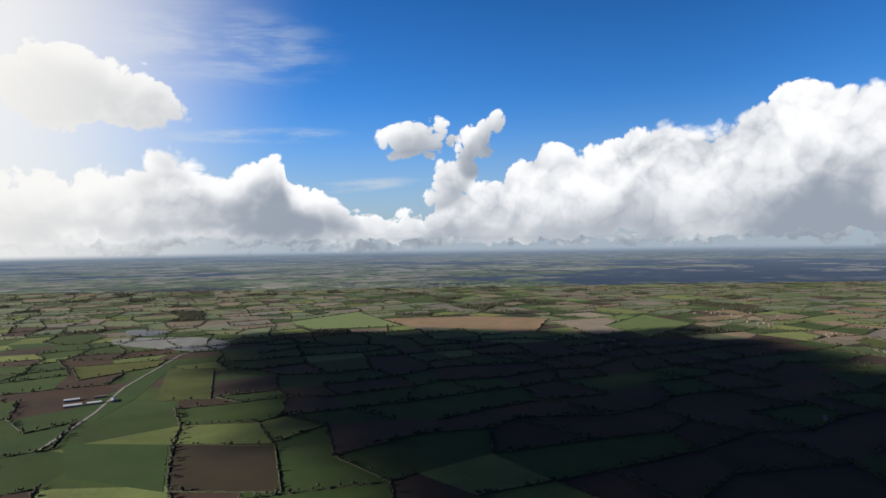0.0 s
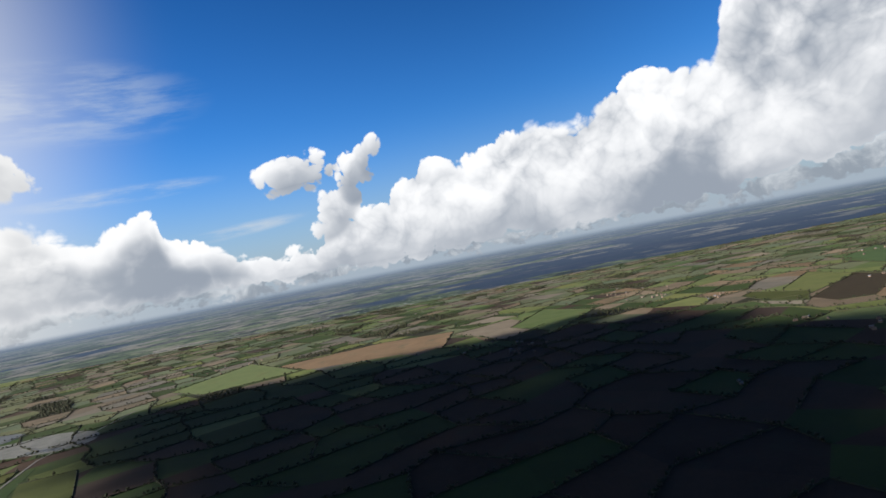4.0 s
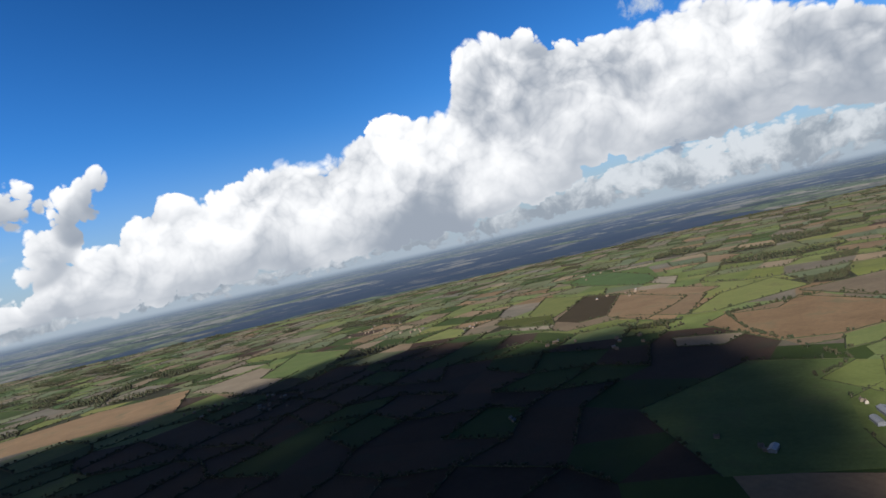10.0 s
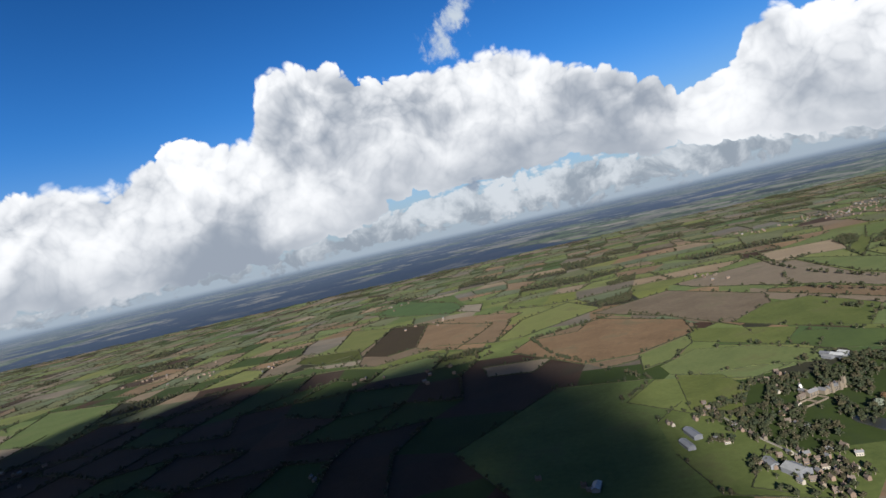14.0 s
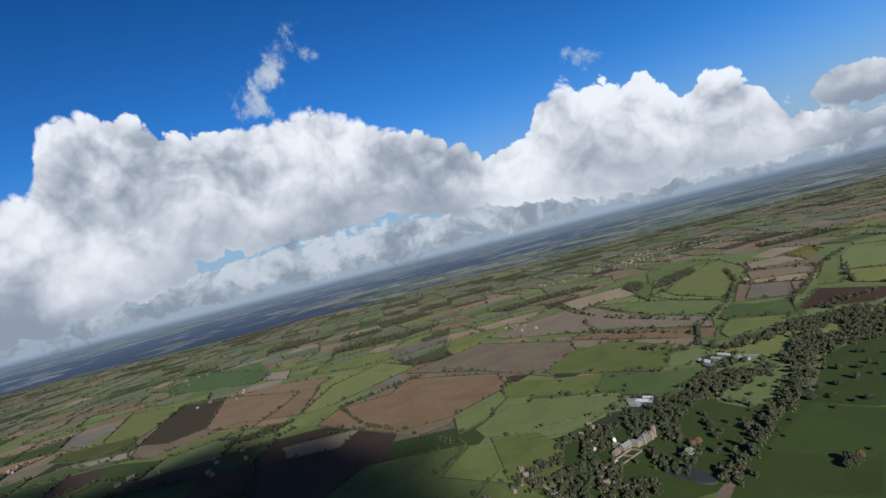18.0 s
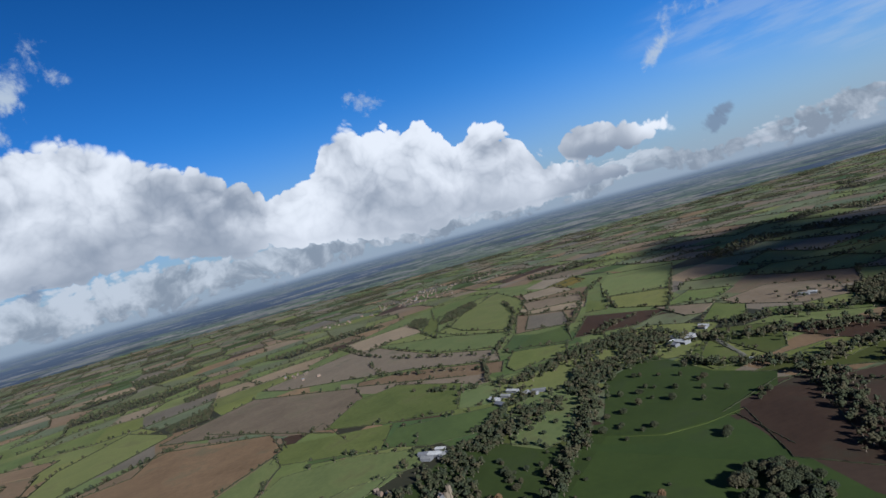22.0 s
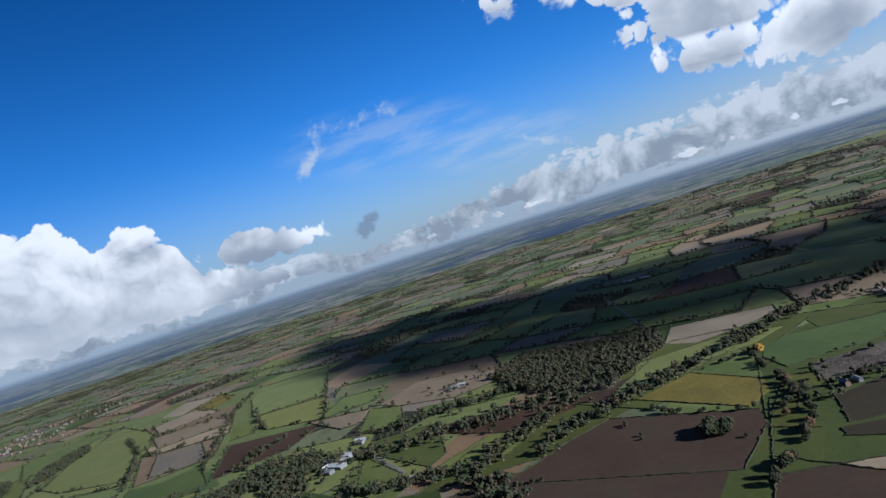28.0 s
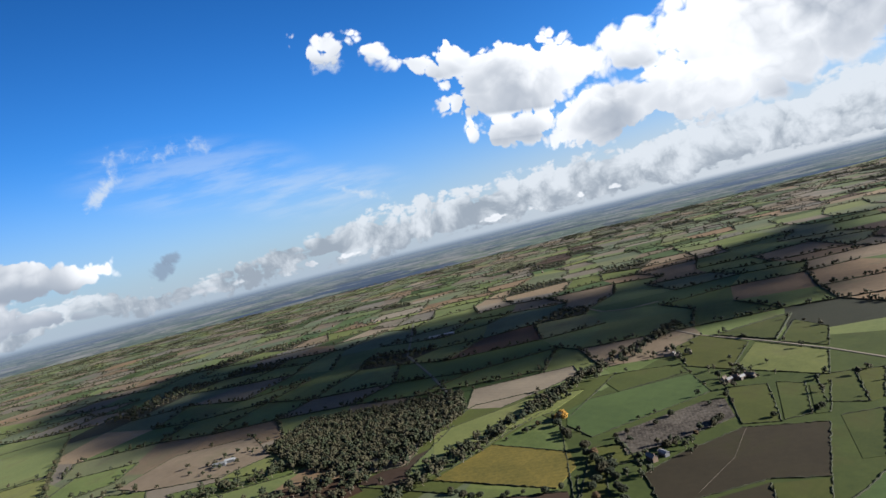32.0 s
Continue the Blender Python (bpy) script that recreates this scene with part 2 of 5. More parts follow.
    for a, b, ra, rb, lean in WISPS:
        dx = w.m("SUBTRACT", az, a)
        dy = w.m("SUBTRACT", w.m("SUBTRACT", el, b), w.m("MULTIPLY", dx, lean))
        r = w.m("SQRT", w.m("ADD", w.m("POWER", w.m("ABSOLUTE", w.m("DIVIDE", dx, ra)), 2.0), w.m("POWER", w.m("ABSOLUTE", w.m("DIVIDE", dy, rb)), 2.0)))
        sm = w.step(w.m("ADD", w.m("SUBTRACT", 0.75, r), w.m("MULTIPLY", w.m("SUBTRACT", shred, 0.5), 4.2)), 0.0, 1.1, 0.0, 0.8)
        col = w.mix(w.m("MULTIPLY", sm, w.m("SUBTRACT", 1.0, mask)), col, CIRRUS)

    # small clouds in the shade of others
    for a, b, ra, rb, lean in DARK_CLOUDS:
        dx = w.m("SUBTRACT", az, a)
        dy = w.m("SUBTRACT", w.m("SUBTRACT", el, b), w.m("MULTIPLY", dx, lean))
        r = w.m("SQRT", w.m("ADD", w.m("POWER", w.m("ABSOLUTE", w.m("DIVIDE", dx, ra)), 2.0), w.m("POWER", w.m("ABSOLUTE", w.m("DIVIDE", dy, rb)), 2.0)))
        dm = w.step(w.m("ADD", w.m("SUBTRACT", 0.8, r), w.m("MULTIPLY", w.m("SUBTRACT", shred, 0.5), 3.4)), 0.0, 0.6, 0.0, 0.8)
        col = w.mix(dm, col, CLOUD_SHADED)

    # glare left of the first view, painted into the sky's colour
    near = w.v("DOT_PRODUCT", way, tuple(Vector((math.sin(radians(GLARE[0])), math.cos(radians(GLARE[0])), GLARE[1])).normalized()))
    col = w.mix(w.m("MULTIPLY", w.m("POWER", w.step(near, GLARE[2], 1.0), 1.9), GLARE[3]), col, GLARE_COL)

    # the far country beyond the ground sheet: fields, woods and painted cloud shade, in kilometres on the plain, fading
    # into painted haze
    far = w.m("DIVIDE", 0.31, w.m("MAXIMUM", w.m("MULTIPLY", sep.outputs[2], -1.0), 0.006))
    plain = w.node("ShaderNodeCombineXYZ")
    w.put(plain.inputs[0], w.m("MULTIPLY", sep.outputs[0], far))
    w.put(plain.inputs[1], w.m("MULTIPLY", sep.outputs[1], far))
    plain = plain.outputs[0]
    bent = w.v("ADD", plain, w.v("SCALE", w.noise(plain, 1.3, 3.0)[1], s=0.35))
    sf = w.node("ShaderNodeSeparateColor")
    w.put(sf.inputs[0], w.cells(bent, 3.0)[1])
    green = w.mix(sf.outputs[0], FAR_FIELDS[0], FAR_FIELDS[1])
    land = w.mix(w.step(sf.outputs[1], 0.55, 0.75), green, w.mix(sf.outputs[2], FAR_FIELDS[3], FAR_FIELDS[2]))
    hedges = w.noise(plain, 7.0, 4.0, 0.7)[0]
    land = w.mix(w.step(hedges, 0.50, 0.60, 0.0, 0.85), land, FAR_WOOD)
    woods = w.noise(plain, 0.8, 4.0, 0.62)[0]
    land = w.mix(w.step(woods, 0.55, 0.60, 0.0, 0.9), land, FAR_WOOD)
    roofs = w.m("MULTIPLY", w.step(w.noise(w.v("ADD", plain, (31.0, 7.0, 0.0)), 0.55, 2.0)[0], 0.52, 0.62), w.step(w.noise(plain, 16.0, 2.0, 0.7)[0], 0.60, 0.68))
    land = w.mix(w.m("MULTIPLY", roofs, 0.7), land, FAR_ROOF)
    # cloud shade painted into the land's colour: drifting patches, and the long dark band across the north-east
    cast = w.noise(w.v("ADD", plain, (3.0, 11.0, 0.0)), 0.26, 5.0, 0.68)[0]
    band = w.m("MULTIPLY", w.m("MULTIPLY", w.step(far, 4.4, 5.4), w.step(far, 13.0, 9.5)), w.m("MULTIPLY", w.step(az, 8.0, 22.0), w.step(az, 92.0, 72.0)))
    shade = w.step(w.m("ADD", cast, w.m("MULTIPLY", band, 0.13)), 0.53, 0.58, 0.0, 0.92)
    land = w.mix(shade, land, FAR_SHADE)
    # pale strips between the shades, sunlight painted into the land's colour
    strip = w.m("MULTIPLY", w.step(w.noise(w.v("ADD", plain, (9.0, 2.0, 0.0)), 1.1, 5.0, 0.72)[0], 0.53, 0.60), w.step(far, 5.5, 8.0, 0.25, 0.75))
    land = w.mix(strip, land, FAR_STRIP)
    # haze mixed into the land's colour, thicker with distance
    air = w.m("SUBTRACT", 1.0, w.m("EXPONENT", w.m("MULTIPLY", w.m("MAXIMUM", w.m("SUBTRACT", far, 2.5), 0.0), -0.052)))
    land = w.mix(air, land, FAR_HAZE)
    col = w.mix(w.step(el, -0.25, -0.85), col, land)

    bg = w.node("ShaderNodeBackground")
    w.put(bg.inputs[0], col)
    bg.inputs[1].default_value = WORLD
    out = w.node("ShaderNodeOutputWorld")
    w.t.links.new(bg.outputs[0], out.inputs[0])


# tops and bases of the cumulus bank, degrees round the compass and up
CLOUD_TOPS = ((-60.0, 6.0), (-34.1, 5.4), (-28.0, 6.5), (-25.0, 8.4), (-20.0, 6.1), (-15.3, 8.0), (-14.0, 5.4), (-7.6, 3.0), (-1.3, 2.2), (1.3, 4.8), (5.1, 6.0),
              (9.6, 8.6), (15.4, 8.1), (19.0, 10.6), (24.2, 9.0), (30.4, 12.7), (37.2, 11.6), (38.6, 17.4), (47.3, 16.3), (50.3, 13.9), (59.3, 15.3),
              (64.6, 13.6), (71.1, 10.4), (75.6, 7.4), (80.3, 8.0), (81.9, 11.9), (91.3, 10.9), (93.3, 7.5), (97.8, 8.2), (103.8, 2.8), (113.4, -0.0), (180.0, 0.0))
CLOUD_BASE = ((-60.0, 1.0), (36.1, 0.6), (43.2, 2.1), (51.2, 4.1), (66.3, 4.2), (77.3, 2.2), (88.4, 0.7), (180.0, 1.2))
FAR_TOPS = ((-60.0, 2.4), (-10.0, 2.3), (20.7, 0.9), (39.1, 1.4), (46.2, 2.5), (56.3, 3.5), (66.3, 3.4), (76.3, 3.0), (96.4, 2.5), (111.4, 2.1), (121.4, 1.1), (127.4, 2.6), (133.4, 3.4), (146.6, 3.7), (159.7, 4.1), (182.0, 5.0))
CLOUDS = ((-2.5, 10.1, 2.2, 1.1, 0.1), (4.4, 10.4, 0.9, 1.2, 0.6), (2.6, 8.1, 1.1, 1.6, 0.8), (0.9, 5.1, 1.5, 2.2, 0.2), (-30.9, 13.1, 6.6, 2.4, 0.0),
          (107.3, 4.6, 2.9, 1.2, -0.1), (142.4, 16.7, 6.4, 1.2, -0.35), (153.6, 12.3, 7.6, 2.8, -0.1), (162.2, 12.5, 2.6, 2.0, 0.0), (173.4, 11.1, 8.5, 5.0, -0.2), (151.6, 8.3, 3.0, 1.0, -0.15), (170.9, 7.3, 9, 2.6, 0.05), (158.7, 7.9, 4.0, 2.4, 0.1))
DARK_CLOUDS = ((116.5, 3.1, 1.5, 1.1, 0.3), (117.5, 4.1, 1.0, 0.7, 0.0), (56.3, 3.7, 1.3, 0.7, 0.0))
WISPS = ((56.9, 17.5, 3.4, 2.6, 0.5), (58.7, 19.5, 2.8, 2.8, 0.6), (61.9, 19.9, 1.4, 1.0, 0.0), (87.3, 13.8, 2.5, 1.2, 0.0), (114.2, 11.0, 2.2, 1.4, 0.9), (119.2, 12.9, 6.5, 1.1, -0.02), (134.9, 6.2, 3.5, 0.6, -0.45), (135.2, 17.9, 2.5, 1.0, -0.3), (147.5, 9.3, 2.4, 1.0, 0.0))
LIGHT_SIDE = (sun_way.cross(Vector((0, 0, 1))).cross(sun_way) * 0.02 + sun_way * 0.03)
STREAKS = ((-16.9, 10.2, 9, 0.9, 0.05, 0.6), (-7.9, 5.8, 7, 0.7, 0.08, 0.7), (121.2, 10.6, 12, 4, -0.1, 0.3), (131.3, 7.1, 10, 3.0, -0.1, 0.4), (-19.7, 17.7, 12, 4, 0, 0.4))
make_world()

# ---- materials ----
def material(name, rough=0.9, spec=0.2):
    mat = bpy.data.materials.new(name)
    mat.use_nodes = True
    w = Tree(mat.node_tree)
    bsdf = mat.node_tree.nodes["Principled BSDF"]
    bsdf.inputs["Roughness"].default_value = rough
    bsdf.inputs["Specular IOR Level"].default_value = spec
    return mat, w, bsdf


def ground_material(name, a, b, stripe=0.0, pitch=9.0, patch=0.02, grain=0.35, weedy=None):
    """Soil or crop: broad patches, fine grain and, where worked, rows in a direction of the field's own."""
    mat, w, bsdf = material(name, 0.95, 0.1)
    at = w.node("ShaderNodeTexCoord").outputs["Object"]
    info = w.m("FRACT", w.m("ADD", w.node("ShaderNodeObjectInfo").outputs["Random"], w.m("MULTIPLY", w.node("ShaderNodeNewGeometry").outputs["Random Per Island"], 7.3)))
    n1 = w.noise(at, patch, 4.0, 0.6)[0]
    n2 = w.noise(at, patch * 11, 4.0, 0.65)[0]
    n3 = w.noise(at, 0.55, 4.0, 0.7)[0]
    f = w.m("ADD", 0.5, w.m("MULTIPLY", w.m("SUBTRACT", n1, 0.5), 1.9))
    f = w.m("ADD", f, w.m("MULTIPLY", w.m("SUBTRACT", n2, 0.5), grain * 3.2))
    f = w.m("ADD", f, w.m("MULTIPLY", w.m("SUBTRACT", n3, 0.5), grain * 2.6))
    f = w.m("ADD", f, w.m("MULTIPLY", w.m("SUBTRACT", info, 0.5), 0.7))
    if stripe:
        turn = w.m("MULTIPLY", info, 3.1416)
        s = w.node("ShaderNodeSeparateXYZ")
        w.put(s.inputs[0], at)
        u = w.m("ADD", w.m("MULTIPLY", s.outputs[0], w.m("COSINE", turn)), w.m("MULTIPLY", s.outputs[1], w.m("SINE", turn)))
        u = w.m("ADD", u, w.m("MULTIPLY", n2, 3.0))
        row = w.m("SINE", w.m("MULTIPLY", u, 6.2832 / pitch))
        f = w.m("ADD", f, w.m("MULTIPLY", row, stripe))
    col = w.mix(w.m("MAXIMUM", w.m("MINIMUM", f, 1.35), -0.25), a, b)
    tint = w.mix(w.m("FRACT", w.m("MULTIPLY", info, 5.7)), (1.1, 1.0, 0.88, 1), (0.9, 1.0, 1.12, 1))
    col = w.mix(1.0, col, tint, "MULTIPLY")
    if weedy:
        col = w.mix(w.step(w.noise(at, 0.011, 5.0, 0.65)[0], 0.52, 0.68, 0.0, 0.7), col, weedy)
    w.put(bsdf.inputs["Base Color"], col)
    bump = w.node("ShaderNodeBump")
    bump.inputs["Strength"].default_value, bump.inputs["Distance"].default_value = 0.5, 0.25
    w.put(bump.inputs["Height"], w.m("ADD", n2, n3))
    w.put(bsdf.inputs["Normal"], bump.outputs[0])
    return mat


GROUND = {
    "grass": ground_material("pasture grass", (0.0314, 0.0425, 0.0112, 1), (0.0588, 0.0713, 0.0211, 1), 0.03, 14, 0.012, 0.35, (0.0394, 0.0404, 0.0161, 1)),
    "paddock": ground_material("grazed paddock grass", (0.0184, 0.0238, 0.0049, 1), (0.0332, 0.0385, 0.0083, 1), 0.03, 14, 0.014, 0.35, (0.0255, 0.0259, 0.0073, 1)),
    "meadow": ground_material("dark lush meadow grass", (0.0095, 0.0175, 0.0034, 1), (0.0165, 0.0278, 0.0055, 1), 0.02, 14, 0.012, 0.35, (0.0137, 0.0202, 0.0067, 1)),
    "wheat": ground_material("young winter wheat", (0.0201, 0.0329, 0.0103, 1), (0.0328, 0.0499, 0.0148, 1), 0.05, 18, 0.008),
    "olive": ground_material("rough olive pasture", (0.0404, 0.0511, 0.0167, 1), (0.0663, 0.0766, 0.0260, 1), 0.04, 16, 0.012, 0.4, (0.0462, 0.0466, 0.0189, 1)),
    "ochre": ground_material("ochre weedy grass", (0.0357, 0.0325, 0.0065, 1), (0.0714, 0.0540, 0.0110, 1), 0.09, 7, 0.02, 0.6),
    "plough": ground_material("dark ploughed soil", (0.0140, 0.0079, 0.0049, 1), (0.0252, 0.0151, 0.0096, 1), 0.05, 9, 0.009, 0.35, (0.0169, 0.0150, 0.0094, 1)),
    "drilled": ground_material("greyish drilled soil", (0.0107, 0.0081, 0.0040, 1), (0.0183, 0.0135, 0.0069, 1), 0.05, 9, 0.012, 0.35, (0.0133, 0.0128, 0.0042, 1)),
    "clay": ground_material("reddish clay soil", (0.0569, 0.0405, 0.0248, 1), (0.0944, 0.0677, 0.0433, 1), 0.05, 12, 0.009, 0.35, (0.0508, 0.0464, 0.0269, 1)),
    "tan": ground_material("pale stubble", (0.0726, 0.0583, 0.0418, 1), (0.1100, 0.0893, 0.0629, 1), 0.07, 11, 0.01),
    "stubble": ground_material("grey brown flattened stubble", (0.0240, 0.0190, 0.0144, 1), (0.0658, 0.0544, 0.0426, 1), 0.1, 3.4, 0.02, 0.8),
    # two greyed kinds, also laid far out in place of haze
    "dull": ground_material("grey green permanent pasture", (0.0350, 0.0424, 0.0220, 1), (0.0578, 0.0651, 0.0343, 1), 0.03, 14, 0.012, 0.4, (0.0380, 0.0356, 0.0220, 1)),
    "fallow": ground_material("grey brown fallow", (0.0473, 0.0400, 0.0302, 1), (0.0794, 0.0660, 0.0494, 1), 0.05, 12, 0.01, 0.4, (0.0444, 0.0435, 0.0270, 1)),
    "floor": ground_material("woodland floor", (0.0085, 0.0095, 0.0048, 1), (0.0146, 0.0142, 0.0075, 1)),
    "road": ground_material("worn asphalt lane", (0.0749, 0.0718, 0.0655, 1), (0.1061, 0.0998, 0.0874, 1)),
    "track": ground_material("pale gravel track", (0.0611, 0.0548, 0.0399, 1), (0.0886, 0.0780, 0.0589, 1)),
    "quarry": ground_material("grey quarry gravel", (0.0624, 0.0624, 0.0562, 1), (0.1123, 0.1092, 0.0998, 1), 0, 9, 0.02),
}


def leaf_material(name, a, b, c):
    mat, w, bsdf = material(name, 0.8, 0.15)
    tree = w.node("ShaderNodeObjectInfo").outputs["Random"]
    clump = w.node("ShaderNodeNewGeometry").outputs["Random Per Island"]
    at = w.node("ShaderNodeTexCoord").outputs["Object"]
    grain = w.noise(at, 1.6, 4.0, 0.7)[0]
    one = w.step(w.noise(at, 0.11, 1.0)[0], 0.3, 0.7)
    col = w.mix(w.m("ADD", w.m("ADD", w.m("MULTIPLY", tree, 0.4), w.m("MULTIPLY", one, 0.6)), w.m("MULTIPLY", clump, 0.35), clamp=True), a, b)
    col = w.mix(w.m("MULTIPLY", w.m("POWER", clump, 3.0), 0.7), col, c)
    col = w.mix(w.step(grain, 0.35, 0.7, 0.45, 0.0), col, (0.008, 0.01, 0.004, 1))
    w.put(bsdf.inputs["Base Color"], col)
    bump = w.node("ShaderNodeBump")
    bump.inputs["Strength"].default_value, bump.inputs["Distance"].default_value = 1.0, 0.8
    w.put(bump.inputs["Height"], grain)
    w.put(bsdf.inputs["Normal"], bump.outputs[0])
    return mat


LEAF = leaf_material("autumn oak leaves", (0.0079, 0.0115, 0.0045, 1), (0.0151, 0.0184, 0.0079, 1), (0.0223, 0.0228, 0.0106, 1))
LEAF_BROWN = leaf_material("turning brown leaves", (0.0137, 0.0126, 0.0062, 1), (0.0228, 0.0200, 0.0101, 1), (0.0302, 0.0256, 0.0137, 1))
LEAF_DARK = leaf_material("dark evergreen needles", (0.007, 0.0115, 0.006, 1), (0.0125, 0.0175, 0.0085, 1), (0.021, 0.024, 0.012, 1))
LEAF_GOLD = leaf_material("golden autumn leaves", (0.225, 0.112, 0.019, 1), (0.315, 0.173, 0.030, 1), (0.375, 0.225, 0.045, 1))
LEAF_GREY = leaf_material("silver grey leaves", (0.070, 0.085, 0.068, 1), (0.10, 0.113, 0.09, 1), (0.14, 0.148, 0.120, 1))
LEAF_RUST = leaf_material("rust brown leaves", (0.045, 0.026, 0.014, 1), (0.066, 0.038, 0.019, 1), (0.09, 0.054, 0.027, 1))
HEDGE = leaf_material("hawthorn hedge", (0.0105, 0.0135, 0.006, 1), (0.018, 0.0205, 0.009, 1), (0.030, 0.029, 0.014, 1))


def plain_material(name, a, b, scale=0.5, rough=0.8, spec=0.3):
    mat, w, bsdf = material(name, rough, spec)
    at = w.node("ShaderNodeTexCoord").outputs["Object"]
    info = w.node("ShaderNodeObjectInfo").outputs["Random"]
    f = w.m("ADD", w.m("MULTIPLY", w.noise(at, scale, 5.0, 0.65)[0], 0.8), w.m("MULTIPLY", info, 0.35))
    w.put(bsdf.inputs["Base Color"], w.mix(w.step(f, 0.25, 0.95), a, b))
    return mat


BARK = plain_material("bark", (0.04, 0.032, 0.024, 1), (0.09, 0.075, 0.06, 1), 3)
WALL_CREAM = plain_material("cream render", (0.105, 0.094, 0.078, 1), (0.155, 0.142, 0.12, 1))
WALL_BRICK = plain_material("red brick", (0.050, 0.034, 0.025, 1), (0.085, 0.060, 0.045, 1))
WALL_STONE = plain_material("honey coloured stone", (0.0484, 0.0397, 0.0291, 1), (0.0744, 0.0614, 0.0459, 1))
WALL_WHITE = plain_material("white painted wall", (0.16, 0.16, 0.154, 1), (0.22, 0.22, 0.213, 1))
ROOF_SLATE = plain_material("grey slate roof", (0.040, 0.042, 0.046, 1), (0.078, 0.078, 0.082, 1), 0.9, 0.6)
ROOF_TILE = plain_material("brown clay tile roof", (0.034, 0.027, 0.022, 1), (0.062, 0.048, 0.039, 1), 0.9)
ROOF_SHEET = plain_material("pale fibre cement sheet", (0.10, 0.104, 0.108, 1), (0.21, 0.215, 0.22, 1), 0.25, 0.55)
ROOF_GREY = plain_material("weathered grey sheet roof", (0.060, 0.062, 0.065, 1), (0.115, 0.118, 0.12, 1), 0.25, 0.55)
ROOF_DARK = plain_material("dark sheet roof", (0.043, 0.046, 0.053, 1), (0.081, 0.084, 0.093, 1), 0.3, 0.5)
GLASS = plain_material("window glass", (0.02, 0.025, 0.03, 1), (0.03, 0.035, 0.045, 1), 1, 0.08, 0.8)
WOOD = plain_material("weathered timber", (0.1, 0.08, 0.06, 1), (0.2, 0.17, 0.13, 1), 2)
WATER = plain_material("still pond water", (0.012, 0.013, 0.011, 1), (0.02, 0.021, 0.018, 1), 0.03, 0.35, 0.12)
CLOUD = plain_material("white cloud", (0.85, 0.85, 0.85, 1), (0.92, 0.92, 0.92, 1), 0.01, 1.0, 0.0)
thin = Tree(CLOUD.node_tree)
veil = thin.node("ShaderNodeMixShader")
thin.put(veil.inputs[0], 0.51)
thin.put(veil.inputs[1], CLOUD.node_tree.nodes["Principled BSDF"].outputs[0])
thin.put(veil.inputs[2], thin.node("ShaderNodeBsdfTransparent").outputs[0])
thin.put(CLOUD.node_tree.nodes["Material Output"].inputs[0], veil.outputs[0])


# ---- mesh helpers ----
def mesh(name, verts, faces, mats, slots=None):
    me = bpy.data.meshes.new(name)
    me.from_pydata([tuple(v) for v in verts], [], faces)
    for m in mats:
        me.materials.append(m)
    if slots is not None:
        me.polygons.foreach_set("material_index", slots)
    me.update()
    return me


def part(name, bm, mat, parent, label=""):
    me = bpy.data.meshes.new(name)
    bm.to_mesh(me)
    bm.free()
    me.materials.append(mat)
    ob = new(name, me)
    ob.parent = parent
    if label:
        ob["label"] = label
    return ob


def ico(level):
    bm = bmesh.new()
    bmesh.ops.create_icosphere(bm, subdivisions=level, radius=1.0)
    v = np.array([q.co[:] for q in bm.verts])
    f = np.array([[q.index for q in p.verts] for p in bm.faces])
    bm.free()
    return v, f


ICO = {1: ico(1), 2: ico(2)}
rng = np.random.default_rng(7)


def blobs(places, radii, level, squash=0.85, rough=0.28, seed=0):
    """Verts and faces of many lumpy clumps at once."""
    r = np.random.default_rng(seed)
    v, f = ICO[level]
    n = len(places)
    places, radii = np.asarray(places, float).reshape(n, 3), np.asarray(radii, float).reshape(n)
    turn = r.uniform(0, 6.28, n)
    c, s = np.cos(turn), np.sin(turn)
    q = np.broadcast_to(v, (n, *v.shape)) * (1 + rough * r.uniform(-1, 1, (n, len(v), 1)))
    q = np.stack([q[..., 0] * c[:, None] - q[..., 1] * s[:, None], q[..., 0] * s[:, None] + q[..., 1] * c[:, None], q[..., 2] * squash], -1)
    q = q * radii[:, None, None] + places[:, None, :]
    faces = f[None] + (np.arange(n) * len(v))[:, None, None]
    return q.reshape(-1, 3), faces.reshape(-1, 3)


def quick_mesh(name, v, f, mat):
    """A mesh from arrays of verts and triangles."""
    me = bpy.data.meshes.new(name)
    me.vertices.add(len(v))
    me.vertices.foreach_set("co", np.asarray(v, np.float32).ravel())
    me.loops.add(len(f) * 3)
    me.loops.foreach_set("vertex_index", np.asarray(f, np.int32).ravel())
    me.polygons.add(len(f))
    me.polygons.foreach_set("loop_start", np.arange(0, len(f) * 3, 3, dtype=np.int32))
    me.materials.append(mat)
    me.update(calc_edges=True)
    return me


def inside(x, y, poly):
    """Which of the points lie in the polygon."""
    x, y = np.asarray(x, float), np.asarray(y, float)
    hit = np.zeros(x.shape, bool)
    for (x1, y1), (x2, y2) in zip(poly, poly[1:] + poly[:1]):
        cross = (y1 > y) != (y2 > y)
        hit ^= cross & (x < (x2 - x1) * (y - y1) / ((y2 - y1) or 1e-9) + x1)
    return hit


# ---- fields ----
FIELDS = []
